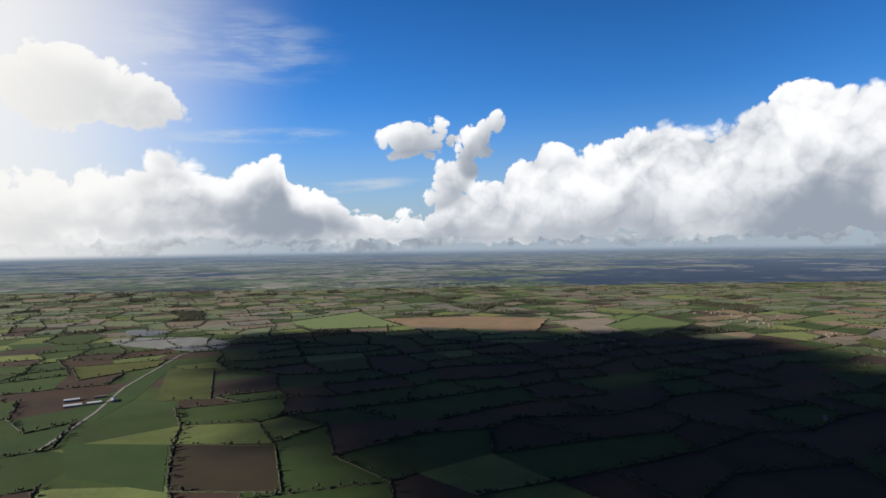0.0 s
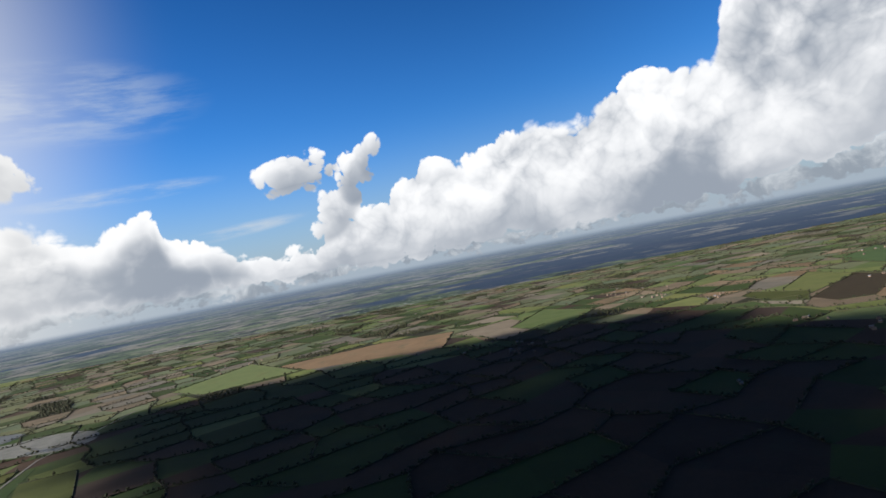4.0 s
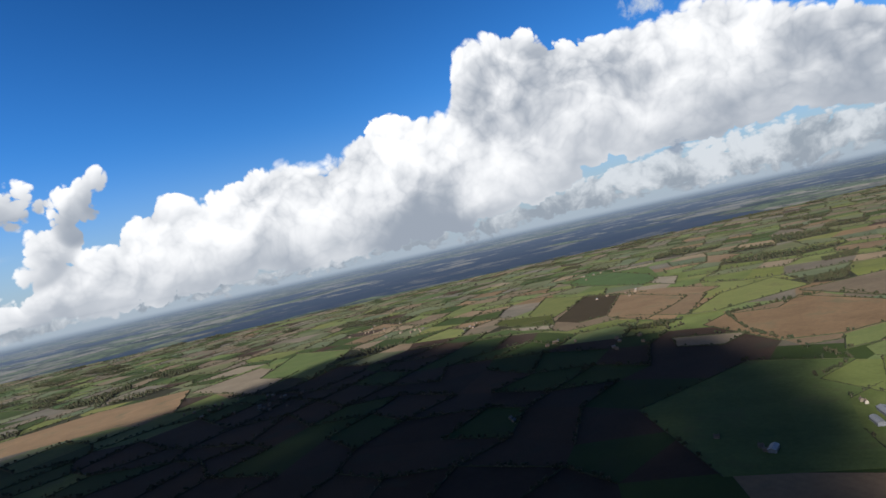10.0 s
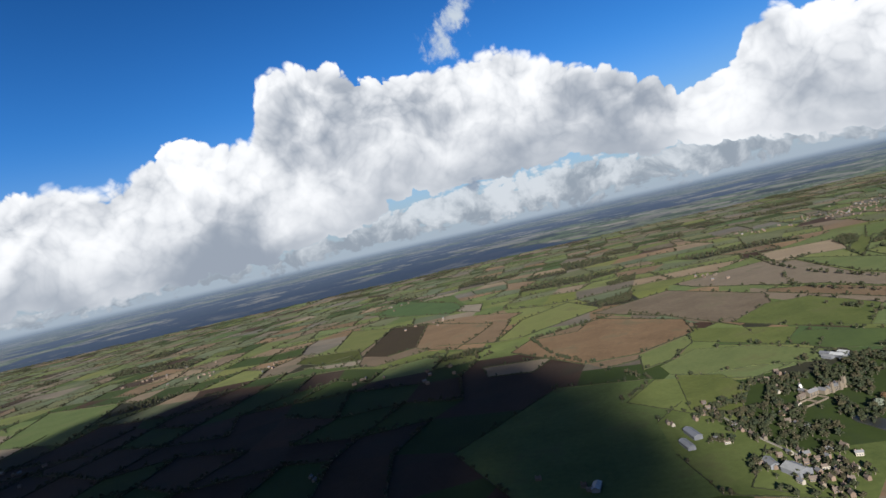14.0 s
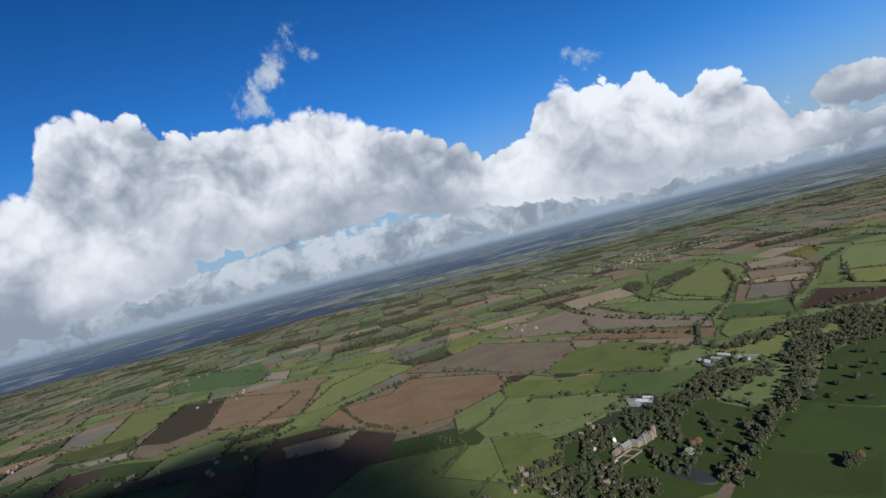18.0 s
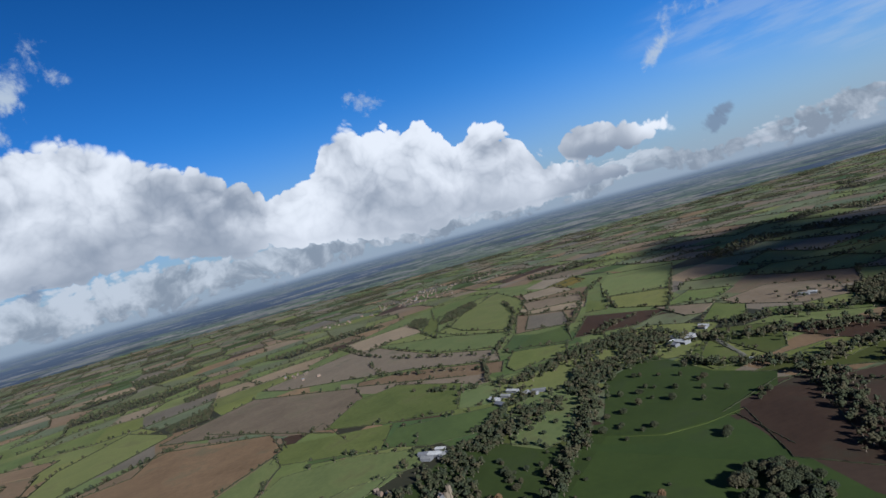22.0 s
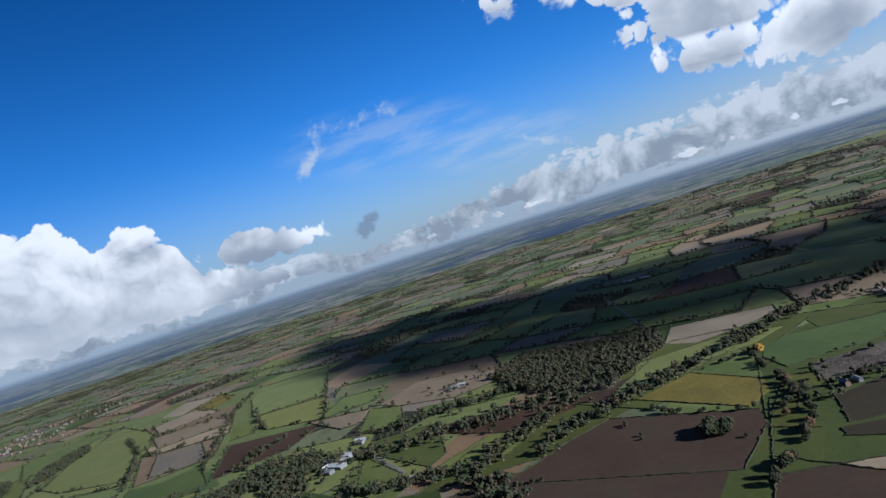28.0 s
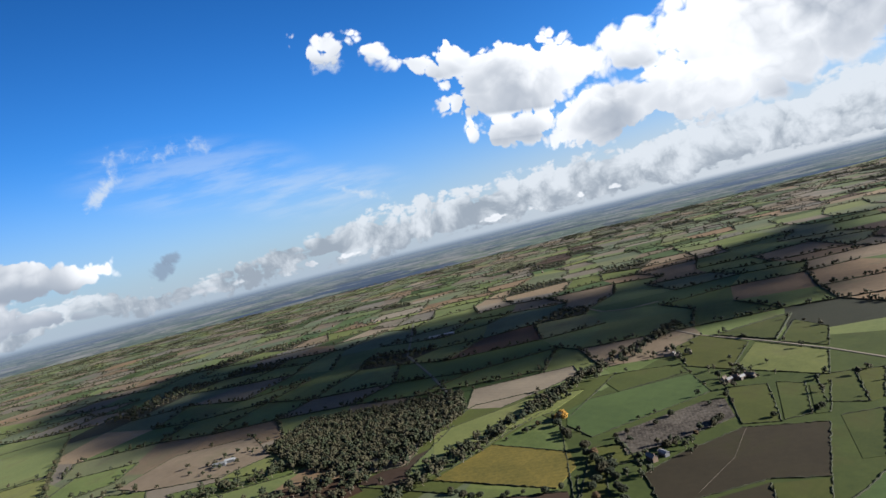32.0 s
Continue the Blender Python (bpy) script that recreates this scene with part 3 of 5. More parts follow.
LABELS = {"meadow": "dark green parkland meadow dotted with trees", "grass": "green pasture field bounded by hedges", "wheat": "blue-green field of young winter wheat", "olive": "olive green rough grazing field",
          "ochre": "ochre yellow field of weedy grass", "plough": "dark brown freshly ploughed field", "clay": "reddish brown bare clay field",
          "tan": "pale tan stubble field", "drilled": "greyish brown drilled field with a faint green tinge", "paddock": "bright grazed paddock fenced by hedges", "stubble": "grey brown field of flattened stubble", "fallow": "grey brown fallow field with thin weeds", "dull": "grey green permanent pasture"}


def field(kind, *corners):
    poly = [(float(a), float(b)) for a, b in corners]
    area = sum(a[0] * b[1] - b[0] * a[1] for a, b in zip(poly, poly[1:] + poly[:1]))
    if area < 0:
        poly.reverse()
    z = 0.15 + 0.005 * len(FIELDS)
    n = len(poly)
    cx, cy = sum(p[0] for p in poly) / n, sum(p[1] for p in poly) / n
    verts = [(x - cx, y - cy, z) for x, y in poly] + [(x - cx, y - cy, -0.1) for x, y in poly]
    faces = [tuple(range(n))] + [(i, n + i, n + (i + 1) % n, (i + 1) % n) for i in range(n)]
    ob = new("field", mesh("field", verts, faces, [GROUND[kind]]))
    ob.location = (cx, cy, 0)
    tagged(ob, LABELS[kind], "field", "fields", "structure")
    FIELDS.append((kind, poly))
    return ob


field("grass", (803, 594), (1066, 708), (1172, 785), (1134, 948), (853, 977), (703, 740))
field("meadow", (876, 458), (868, 166), (1199, 163), (1212, 327), (1093, 393))
field("paddock", (1246, 92), (1150, -45), (1144, -185), (1251, -177), (1282, -32))
field("paddock", (1268, -161), (1117, -167), (1078, -361), (1083, -522), (1250, -405))
field("plough", (1203, 84), (1146, 182), (922, 169), (823, 138), (836, -103), (941, -100), (1168, 9))
field("grass", (817, 468), (963, 449), (1061, 519), (1066, 708), (984, 719), (890, 666), (803, 594))  # the village greens
field("paddock", (1097, -370), (1024, -633), (743, -635), (731, -350), (798, -181), (938, -57), (981, -171))  # the paddocks
field("meadow", (984, 639), (1154, 624), (1185, 552), (1391, 417), (1384, 350), (1300, 307), (1184, 346), (1056, 402), (954, 449), (912, 539))  # the estate grounds
field("meadow", (942, 435), (1093, 379), (1204, 322), (1190, 237), (923, 318))
field("meadow", (1043, 395), (1171, 313), (1202, 268), (1102, 196), (1052, 199), (974, 210), (951, 233))
field("plough", (1133, 173), (1192, 89), (1190, 52), (986, 122), (956, 142), (1030, 167))
field("grass", (1244, 776), (1493, 781), (1578, 744), (1427, 674), (1222, 671))
field("olive", (1140, 694), (1221, 662), (1387, 667), (1367, 553), (1273, 559), (1165, 628))
field("paddock", (925, 25), (1004, -185), (1001, -218), (884, 4))
field("plough", (1151, -133), (997, -189), (973, -158), (949, -72), (1163, 34), (1157, -9), (1159, -74))
field("plough", (1253, -165), (1213, -278), (1183, -222), (1186, -174))
field("olive", (1179, -176), (1180, -222), (1184, -304), (1121, -398), (1140, -290), (1151, -219))
field("tan", (1256, -392), (1303, -476), (1173, -569), (1141, -524), (1198, -395))
field("paddock", (967, -160), (928, -172), (900, -105), (931, -84))
field("meadow", (1159, 341), (1110, 274), (1115, 174), (1061, 176), (998, 194), (1143, 345))
field("clay", (1512, 1212), (1713, 1071), (1553, 818), (1477, 788), (1291, 849), (1239, 895), (1353, 1067))
field("clay", (1488, 1566), (1818, 1833), (1811, 1693), (1691, 1423), (1442, 1325))
field("olive", (1552, 2023), (1887, 2281), (1843, 1762), (1492, 1579))
field("tan", (1279, 1210), (1334, 1057), (1235, 1053), (1210, 1149))
field("olive", (1154, 767), (1273, 760), (1230, 571), (1168, 631), (1165, 689))
field("wheat", (1413, 728), (1455, 669), (1441, 574), (1335, 596), (1362, 729))
field("grass", (1060, 790), (1167, 781), (1179, 662), (983, 597), (1013, 664))
field("clay", (1349, 1769), (1878, 2020), (1882, 1739), (1487, 1526), (1335, 1610))
field("clay", (1518, 1541), (1882, 1739), (1790, 1439), (1508, 1322))
field("olive", (1508, 1322), (1774, 1387), (1986, 1334), (1836, 1151), (1550, 1257))
field("wheat", (1283, 1960), (1475, 1854), (1340, 1674), (1263, 1905))
field("wheat", (2263, 2609), (2409, 2504), (2556, 2242), (2083, 1803), (2147, 2264))
field("grass", (925, 575), (823, 572), (818, 532), (823, 513), (880, 561))
# two western fields in a darker kind, imitating backlit grass
field("paddock", (-1123, 1800), (-883, 1904), (-862, 1794), (-991, 1617))
field("paddock", (-806, 1741), (-676, 1752), (-549, 1399), (-669, 1379))
field("clay", (-161, 2612), (-311, 2897), (181, 2953), (491, 2810), (372, 2410))
field("tan", (473, 2712), (764, 2817), (801, 2448), (584, 2260))
field("grass", (685, 2540), (960, 2908), (1061, 2552), (763, 2212))
field("olive", (-742, 2822), (-465, 3229), (-187, 2628), (-555, 2552))
# three more western fields, their kinds darkened to look backlit
field("drilled", (-484, 1073), (-302, 1056), (-237, 856), (-401, 863))
field("meadow", (-829, 1236), (-819, 1496), (-834, 1889), (-730, 1406), (-720, 1227))
field("meadow", (-699, 1087), (-499, 1073), (-410, 863), (-584, 920))
field("paddock", (817, -394), (783, -395), (800, -488), (835, -475))
field("paddock", (782, -394), (772, -406), (773, -494), (798, -488))
field("paddock", (804, -362), (771, -380), (768, -280), (784, -274))
field("paddock", (1011, -278), (984, -292), (956, -253), (981, -239))
field("olive", (1568, 453), (1661, 218), (1651, 89), (1538, -7), (1378, 100), (1425, 195), (1351, 333), (1251, 443), (1381, 440))
field("olive", (2285, 925), (2828, 651), (2996, 272), (2568, -112), (1843, -70), (1577, 210), (1525, 480), (1808, 819))
field("paddock", (1379, 401), (1411, 281), (1317, 293), (1229, 327), (1161, 360), (1245, 448), (1291, 391))
field("clay", (1916, 1025), (1889, 816), (1728, 693), (1588, 687), (1495, 709), (1745, 1035))
field("paddock", (1498, 19), (1433, -61), (1311, 2), (1298, 38), (1456, 47))
field("grass", (1384, 124), (1453, 56), (1325, 63), (1292, 81), (1297, 119))
field("grass", (1284, 53), (1291, -52), (1244, -110), (1212, -21), (1245, 4))
field("meadow", (1378, 254), (1448, 156), (1291, 123), (1227, 68), (1182, 94), (1166, 150), (1132, 169), (1132, 258), (1170, 318))
field("plough", (1145, 157), (1182, 94), (1200, 48), (1055, 94), (1009, 101), (933, 97), (939, 124), (1006, 183))
field("grass", (1826, 750), (1558, 506), (1432, 519), (1476, 620), (1507, 693))
field("grass", (1552, 509), (1485, 425), (1382, 428), (1422, 517))
field("wheat", (1468, 619), (1422, 517), (1382, 428), (1288, 444), (1280, 481), (1405, 616))
field("clay", (1886, 760), (1630, 423), (1552, 424), (1558, 506), (1783, 742))
field("olive", (2473, 865), (2193, 740), (1769, 415), (1649, 427), (1849, 653), (1935, 769))
field("tan", (2505, 842), (2610, 620), (2354, 569), (2328, 667), (2234, 741))
field("olive", (2225, 736), (2328, 667), (2335, 574), (2161, 521), (1950, 361), (1787, 416), (2004, 617))
field("olive", (2261, 521), (2324, 470), (2776, 361), (2807, 260), (2274, 277), (1980, 341), (2085, 443))
field("grass", (2354, 569), (2622, 545), (2583, 511), (2171, 522))
field("grass", (2864, 542), (2988, 373), (2838, 269), (2794, 360), (2610, 473), (2547, 528))
field("clay", (2572, 275), (2623, 241), (2369, 19), (2235, 59), (2422, 272))
field("clay", (2422, 272), (2235, 59), (2112, 92), (2301, 259))
field("tan", (2707, 175), (2845, 75), (2710, -10), (2586, 125))
field("ochre", (2586, 125), (2710, -10), (2563, -22), (2478, 45))
field("tan", (2274, 263), (2112, 92), (2033, 118), (2138, 264))
field("clay", (2179, 281), (2026, 129), (1868, 186), (1918, 322))
field("wheat", (1790, 368), (1908, 328), (1777, 208), (1660, 218), (1730, 362))
field("grass", (1601, 420), (1731, 381), (1636, 215), (1559, 233), (1555, 322), (1567, 411))
field("plough", (1709, 225), (1907, 144), (1751, 3), (1675, 98), (1699, 180))
field("grass", (2104, 91), (2004, 44), (1922, 91), (1948, 137))
field("olive", (2082, 42), (1977, -95), (1775, -10), (1905, 72))
field("olive", (2321, -10), (2504, -87), (2375, -264), (1997, -104), (2097, 46))
field("tan", (1314, -199), (1250, -295), (1217, -217), (1268, -183))
field("olive", (1201, -199), (1235, -334), (1162, -235), (1179, -192))
field("plough", (1436, -23), (1345, -143), (1274, -183), (1227, -155), (1248, -104), (1249, -72))
field("grass", (1549, -95), (1475, -157), (1384, -202), (1379, -178), (1447, -113), (1485, -83))
field("clay", (1689, -90), (1727, -200), (1624, -282), (1490, -222), (1507, -153), (1620, -95))
field("grass", (1801, -16), (1881, -100), (1794, -168), (1734, -105), (1772, -14))
field("grass", (1577, 5), (1686, -70), (1611, -97), (1507, -44))
field("clay", (1799, 17), (1691, -70), (1630, -17), (1645, 9))
field("paddock", (1034, -624), (1011, -688), (931, -630), (929, -511), (988, -533))
field("olive", (922, -627), (830, -566), (822, -477), (924, -510))
field("paddock", (891, -621), (888, -732), (839, -677), (832, -588))
field("paddock", (989, -679), (897, -777), (897, -631))
field("paddock", (1082, -480), (1082, -517), (1000, -544), (980, -510), (1048, -443))
field("wheat", (1090, -378), (1076, -420), (975, -502), (934, -434), (1024, -304), (1068, -334))
field("paddock", (921, -444), (879, -453), (850, -347), (883, -340))
field("paddock", (871, -458), (843, -451), (827, -366), (848, -351))
field("paddock", (838, -445), (819, -450), (812, -369), (824, -365))
field("drilled", (941, -229), (925, -267), (881, -332), (811, -347), (802, -242), (842, -233), (908, -176))
field("stubble", (1001, -315), (937, -401), (914, -409), (893, -358), (939, -290), (970, -264))
field("drilled", (910, -164), (841, -226), (824, -175), (900, -150))
field("paddock", (839, -225), (801, -240), (796, -180), (824, -175))
field("olive", (1246, -305), (1165, -435), (1102, -455), (1110, -378), (1174, -264), (1188, -232))
field("ochre", (1154, -189), (1136, -278), (1032, -267), (1010, -235), (1010, -193))
field("grass", (1136, -278), (1119, -367), (1087, -344), (1032, -267))
field("paddock", (969, -151), (1005, -252), (988, -254), (956, -185), (925, -161))
field("paddock", (1417, 2061), (1491, 2107), (1550, 1898), (1422, 1749), (1387, 1886))
field("tan", (1359, 1951), (1377, 1873), (1414, 1743), (1360, 1706), (1339, 1826))
field("clay", (1517, 1613), (1871, 1852), (1761, 1492), (1624, 1453), (1472, 1426), (1469, 1526))
field("drilled", (1456, 1780), (1877, 2037), (1875, 1860), (1519, 1619), (1438, 1657))
field("wheat", (2242, 2469), (2588, 2637), (2299, 2045), (2144, 1880), (2031, 1864), (2144, 2370))
field("tan", (2062, 1858), (2198, 1922), (2181, 1812), (2001, 1703))
field("clay", (1913, 1841), (1936, 1675), (1895, 1457), (1798, 1457), (1866, 1802))
field("clay", (1394, 1202), (1503, 1209), (1558, 1103), (1692, 1117), (1593, 849), (1471, 795), (1325, 865), (1273, 957))
# the tilled land north of the estate
field("clay", (1759, 1147), (1987, 1005), (1800, 711), (1695, 683), (1529, 733), (1561, 815), (1648, 905))
field("grass", (1413, 801), (1500, 800), (1455, 600), (1341, 610), (1394, 774))
field("wheat", (1347, 609), (1424, 591), (1395, 409), (1344, 418), (1300, 450), (1303, 535))
field("grass", (1528, 731), (1680, 692), (1722, 608), (1596, 475), (1436, 489), (1465, 612))
field("olive", (1590, 473), (1503, 408), (1416, 425), (1434, 486))
field("clay", (1811, 709), (1642, 463), (1599, 395), (1679, 382), (1827, 588), (1849, 710))
field("fallow", (2083, 1014), (2316, 799), (2260, 699), (1957, 537), (1804, 383), (1694, 387), (1847, 589), (1993, 919))
field("olive", (2318, 723), (2109, 446), (1967, 329), (1818, 370), (1958, 522))
field("olive", (2449, 453), (2842, 275), (2556, 230), (2389, 226), (1998, 326), (2176, 444), (2336, 490))
field("wheat", (1761, 340), (1852, 293), (1855, 210), (1695, 231), (1750, 341))
field("grass", (1625, 382), (1737, 354), (1683, 243), (1605, 268), (1576, 372))
field("fallow", (1934, 294), (2121, 256), (2050, 173), (1869, 196))
field("clay", (2377, 236), (2293, 67), (2148, 93), (2205, 244))
field("tan", (2569, 211), (2581, 71), (2380, 63), (2413, 215))
field("ochre", (2568, 90), (2607, -2), (2513, 3), (2475, 75))
field("olive", (1239, 793), (1337, 760), (1342, 659), (1295, 534), (1237, 550), (1224, 642), (1187, 706), (1193, 762))
field("grass", (1185, 751), (1185, 679), (1121, 627), (1016, 619), (1031, 686))
field("olive", (1318, 860), (1448, 801), (1389, 777), (1276, 786), (1223, 818))
field("olive", (1391, 393), (1400, 346), (1404, 280), (1261, 313), (1201, 343), (1179, 391), (1219, 426), (1300, 421))


# ---- the ground sheet: a patchwork of country fields out to the horizon ----
CELL = (136, 133)
TURN = radians(24)
MID = (1500.0, 900.0)
KINDS = ["grass", "wheat", "olive", "plough", "clay", "tan", "floor", "meadow", "dull", "fallow"]
CHANCE = [0.13, 0.04, 0.22, 0.03, 0.19, 0.06, 0.08, 0.02, 0.14, 0.09]
REACH = 44


def lattice():
    r = np.random.default_rng(3)
    i, j = np.meshgrid(np.arange(-REACH, REACH + 1), np.arange(-REACH, REACH + 1), indexing="ij")
    u = i * CELL[0] + r.uniform(-50, 50, i.shape)
    v = j * CELL[1] + r.uniform(-42, 42, i.shape)
    c, s = math.cos(TURN), math.sin(TURN)
    return np.stack([u * c - v * s + MID[0], u * s + v * c + MID[1]], -1)


NODES = lattice()
SIDE = 2 * REACH
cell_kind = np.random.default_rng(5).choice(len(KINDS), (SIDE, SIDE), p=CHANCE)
r5 = np.random.default_rng(6)
for a in range(SIDE):
    for b in range(SIDE - 1):
        if r5.random() < 0.28:
            cell_kind[a, b + 1] = cell_kind[a, b]
        # greyer land far out, its kinds standing in for haze
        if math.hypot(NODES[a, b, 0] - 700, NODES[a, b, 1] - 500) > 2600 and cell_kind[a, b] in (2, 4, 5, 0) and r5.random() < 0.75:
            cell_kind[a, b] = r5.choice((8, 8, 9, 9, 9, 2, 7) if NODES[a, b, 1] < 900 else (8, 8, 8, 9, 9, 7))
        # bare soil and dark meadow, picked dark here to deepen the cloud's shade
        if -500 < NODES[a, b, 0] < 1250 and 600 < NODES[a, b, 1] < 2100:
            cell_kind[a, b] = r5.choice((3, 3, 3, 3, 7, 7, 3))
        # darker kinds to the north-west too, for land seen against the light
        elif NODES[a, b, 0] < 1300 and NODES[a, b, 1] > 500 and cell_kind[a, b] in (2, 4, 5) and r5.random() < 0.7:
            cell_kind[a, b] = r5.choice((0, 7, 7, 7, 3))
        # western cells darkened by kind, imitating land dimmed towards the sun
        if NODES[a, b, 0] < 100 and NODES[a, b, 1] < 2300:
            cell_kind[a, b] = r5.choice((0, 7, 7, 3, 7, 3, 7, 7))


def make_ground():
    n = SIDE + 1
    verts = [(x, y, 0.0) for x, y in NODES.reshape(-1, 2)]
    faces, slots = [], []
    extra = []
    for a in range(SIDE):
        for b in range(SIDE):
            k = n * n + len(extra)
            extra += [verts[a * n + b], verts[(a + 1) * n + b], verts[(a + 1) * n + b + 1], verts[a * n + b + 1]]
            faces.append((k, k + 1, k + 2, k + 3))
            slots.append(int(cell_kind[a, b]))
    grid = list(verts)
    verts = verts + extra
    # outer country, in one ring of wide panels out to the horizon
    rim = [a * n for a in range(n)] + [SIDE * n + b for b in range(1, n)] + [a * n + SIDE for a in range(SIDE - 1, -1, -1)] + [b for b in range(SIDE - 1, 0, -1)]
    start = len(verts)
    for k in rim:
        x, y = verts[k][0] - MID[0], verts[k][1] - MID[1]
        f = 26000 / math.hypot(x, y)
        verts.append((MID[0] + x * f, MID[1] + y * f, 0.0))
    m = len(rim)
    for k in range(m):
        faces.append((rim[k], start + k, start + (k + 1) % m, rim[(k + 1) % m]))
        slots.append(2 * (k % 2))
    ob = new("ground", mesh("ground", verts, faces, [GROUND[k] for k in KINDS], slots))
    tagged(ob, "open farmland in a patchwork of green and brown fields", "ground", kind="structure")


make_ground()


# ---- hedges ----
def hedge_arrays(line, width, height, pace, seed):
    """A rounded, uneven hedge along a line of points, cut every few metres."""
    r = np.random.default_rng(seed)
    pts = []
    for (x1, y1), (x2, y2) in zip(line, line[1:]):
        k = max(1, int(math.hypot(x2 - x1, y2 - y1) / pace))
        pts += [(x1 + (x2 - x1) * q / k, y1 + (y2 - y1) * q / k) for q in range(k)]
    pts.append(line[-1])
    p = np.array(pts)
    d = np.gradient(p, axis=0)
    d /= np.maximum(np.linalg.norm(d, axis=1), 1e-6)[:, None]
    side = np.stack([-d[:, 1], d[:, 0]], 1)
    p = p + side * r.normal(0, 0.5, len(p))[:, None]
    h = height * r.uniform(0.55, 1.25, len(p))
    wd = width * r.uniform(0.7, 1.3, len(p))
    shape = [(-1, -0.3), (-0.85, 0.65), (-0.1, 1.0), (0.8, 0.7), (1, -0.3)]
    rows = []
    for a, b in shape:
        off = side * (a * wd * 0.5 + r.normal(0, 0.25, len(p)))[:, None]
        rows.append(np.column_stack([p + off, b * h * r.uniform(0.9, 1.1, len(p))]))
    v = np.stack(rows, 1).reshape(-1, 3)
    n = len(p)
    k = np.arange(n - 1)[:, None] * 5
    j = np.arange(4)[None]
    a, b, c, e = k + j, k + 5 + j, k + 6 + j, k + 1 + j
    f = np.concatenate([np.stack([a, b, c], -1).reshape(-1, 3), np.stack([a, c, e], -1).reshape(-1, 3)])
    return v, f


def join(pieces):
    vs, fs, at = [], [], 0
    for v, f in pieces:
        vs.append(v)
        fs.append(f + at)
        at += len(v)
    return np.concatenate(vs), np.concatenate(fs)


def hedge(line, width=3.0, height=2.6, seed=0, label="dense dark green hawthorn hedge along a field edge"):
    cx, cy = line[0]
    v, f = hedge_arrays([(x - cx, y - cy) for x, y in line], width, height, 3.0, seed)
    ob = new("hedge", quick_mesh("hedge", v, f, HEDGE))
    ob.location = (cx, cy, 0)
    return tagged(ob, label, "hedge", "field hedges")


def far_hedges():
    pieces, trees = [], []
    r = np.random.default_rng(11)
    lots = [q for _, q in FIELDS]
    edges = []
    for a in range(SIDE + 1):
        for b in range(SIDE + 1):
            if a < SIDE and 0 < b < SIDE:
                edges.append((NODES[a, b], NODES[a + 1, b]))
            if b < SIDE and 0 < a < SIDE:
                edges.append((NODES[a, b], NODES[a, b + 1]))
    samples = np.array([[p + (q - p) * t for t in (0.04, 0.2, 0.35, 0.5, 0.65, 0.8, 0.96)] for p, q in edges])
    blocked = np.zeros(samples.shape[:2], bool)
    for q in lots + [WOODLAND]:
        blocked |= inside(samples[..., 0], samples[..., 1], q)
    for (p, q), no in zip(edges, blocked):
        far = math.hypot(*(np.add(p, q) / 2 - np.array((500, 500))))
        if no.any() or far > 6200 or r.random() < 0.3:
            continue
        k = hedge_arrays([tuple(p), tuple(q)], 2.4, 2.2, 6.0 if far < 2500 else 18.0, int(r.integers(1e6)))
        pieces.append(k)
        long = math.hypot(*(q - p))
        for t in r.random(int(long / (8 if far < 2200 else 14))):
            trees.append((*(p + (q - p) * t + r.normal(0, 2, 2)), r.uniform(1.8, 5.2)))
    v, f = join(pieces)
    tagged(new("hedgerow", quick_mesh("hedgerow", v, f, HEDGE)), "dark hedgerows dividing the far fields", "hedgerow", kind="stuff")
    return trees


# ---- trees ----
def crown_mesh(seed, level, clumps, radius, height, base):
    r = np.random.default_rng(seed)
    d = r.normal(0, 1, (clumps, 3))
    d /= np.linalg.norm(d, axis=1)[:, None]
    k = r.uniform(0.35, 1.0, clumps) ** 0.6
    lean = r.uniform(0.75, 1.2, 3)
    p = d * k[:, None] * np.array([radius * lean[0], radius * lean[1], (height - base) / 2 * 0.86])
    p[:, 2] += (height + base) / 2
    p[:, :2] *= (1.12 - 0.35 * np.clip((p[:, 2] - base) / (height - base), 0, 1) ** 2)[:, None]
    rad = radius * r.uniform(0.12, 0.25, clumps)
    return blobs(p, rad, level, 0.8, 0.3, seed)


def limb(bm, a, b, ra, rb, sides=6):
    a, b = Vector(a), Vector(b)
    axis = (b - a).normalized()
    u = axis.orthogonal().normalized()
    w_ = axis.cross(u)
    rings = []
    for p, rr in ((a, ra), (b, rb)):
        rings.append([bm.verts.new(p + (u * math.cos(6.2832 * i / sides) + w_ * math.sin(6.2832 * i / sides)) * rr) for i in range(sides)])
    for i in range(sides):
        bm.faces.new((rings[0][i], rings[0][(i + 1) % sides], rings[1][(i + 1) % sides], rings[1][i]))


def trunk_mesh(seed, height, base):
    r = random.Random(seed)
    bm = bmesh.new()
    top = height * 0.55
    limb(bm, (0, 0, -0.4), (0.1, 0, base), 0.55, 0.42)
    limb(bm, (0.1, 0, base), (0.2, 0.1, top), 0.42, 0.2)
    for i in range(5):
        t = 6.28 * i / 5 + r.uniform(-0.4, 0.4)
        z = base + r.uniform(0, 1.5)
        limb(bm, (0.1, 0, z), (math.cos(t) * height * 0.26, math.sin(t) * height * 0.26, z + height * 0.3), 0.24, 0.07, 5)
    me = bpy.data.meshes.new("trunk")
    bm.to_mesh(me)
    bm.free()
    me.materials.append(BARK)
    return me


TRUNKS = [trunk_mesh(s, 13, 2.4) for s in range(2)]
CROWNS = []
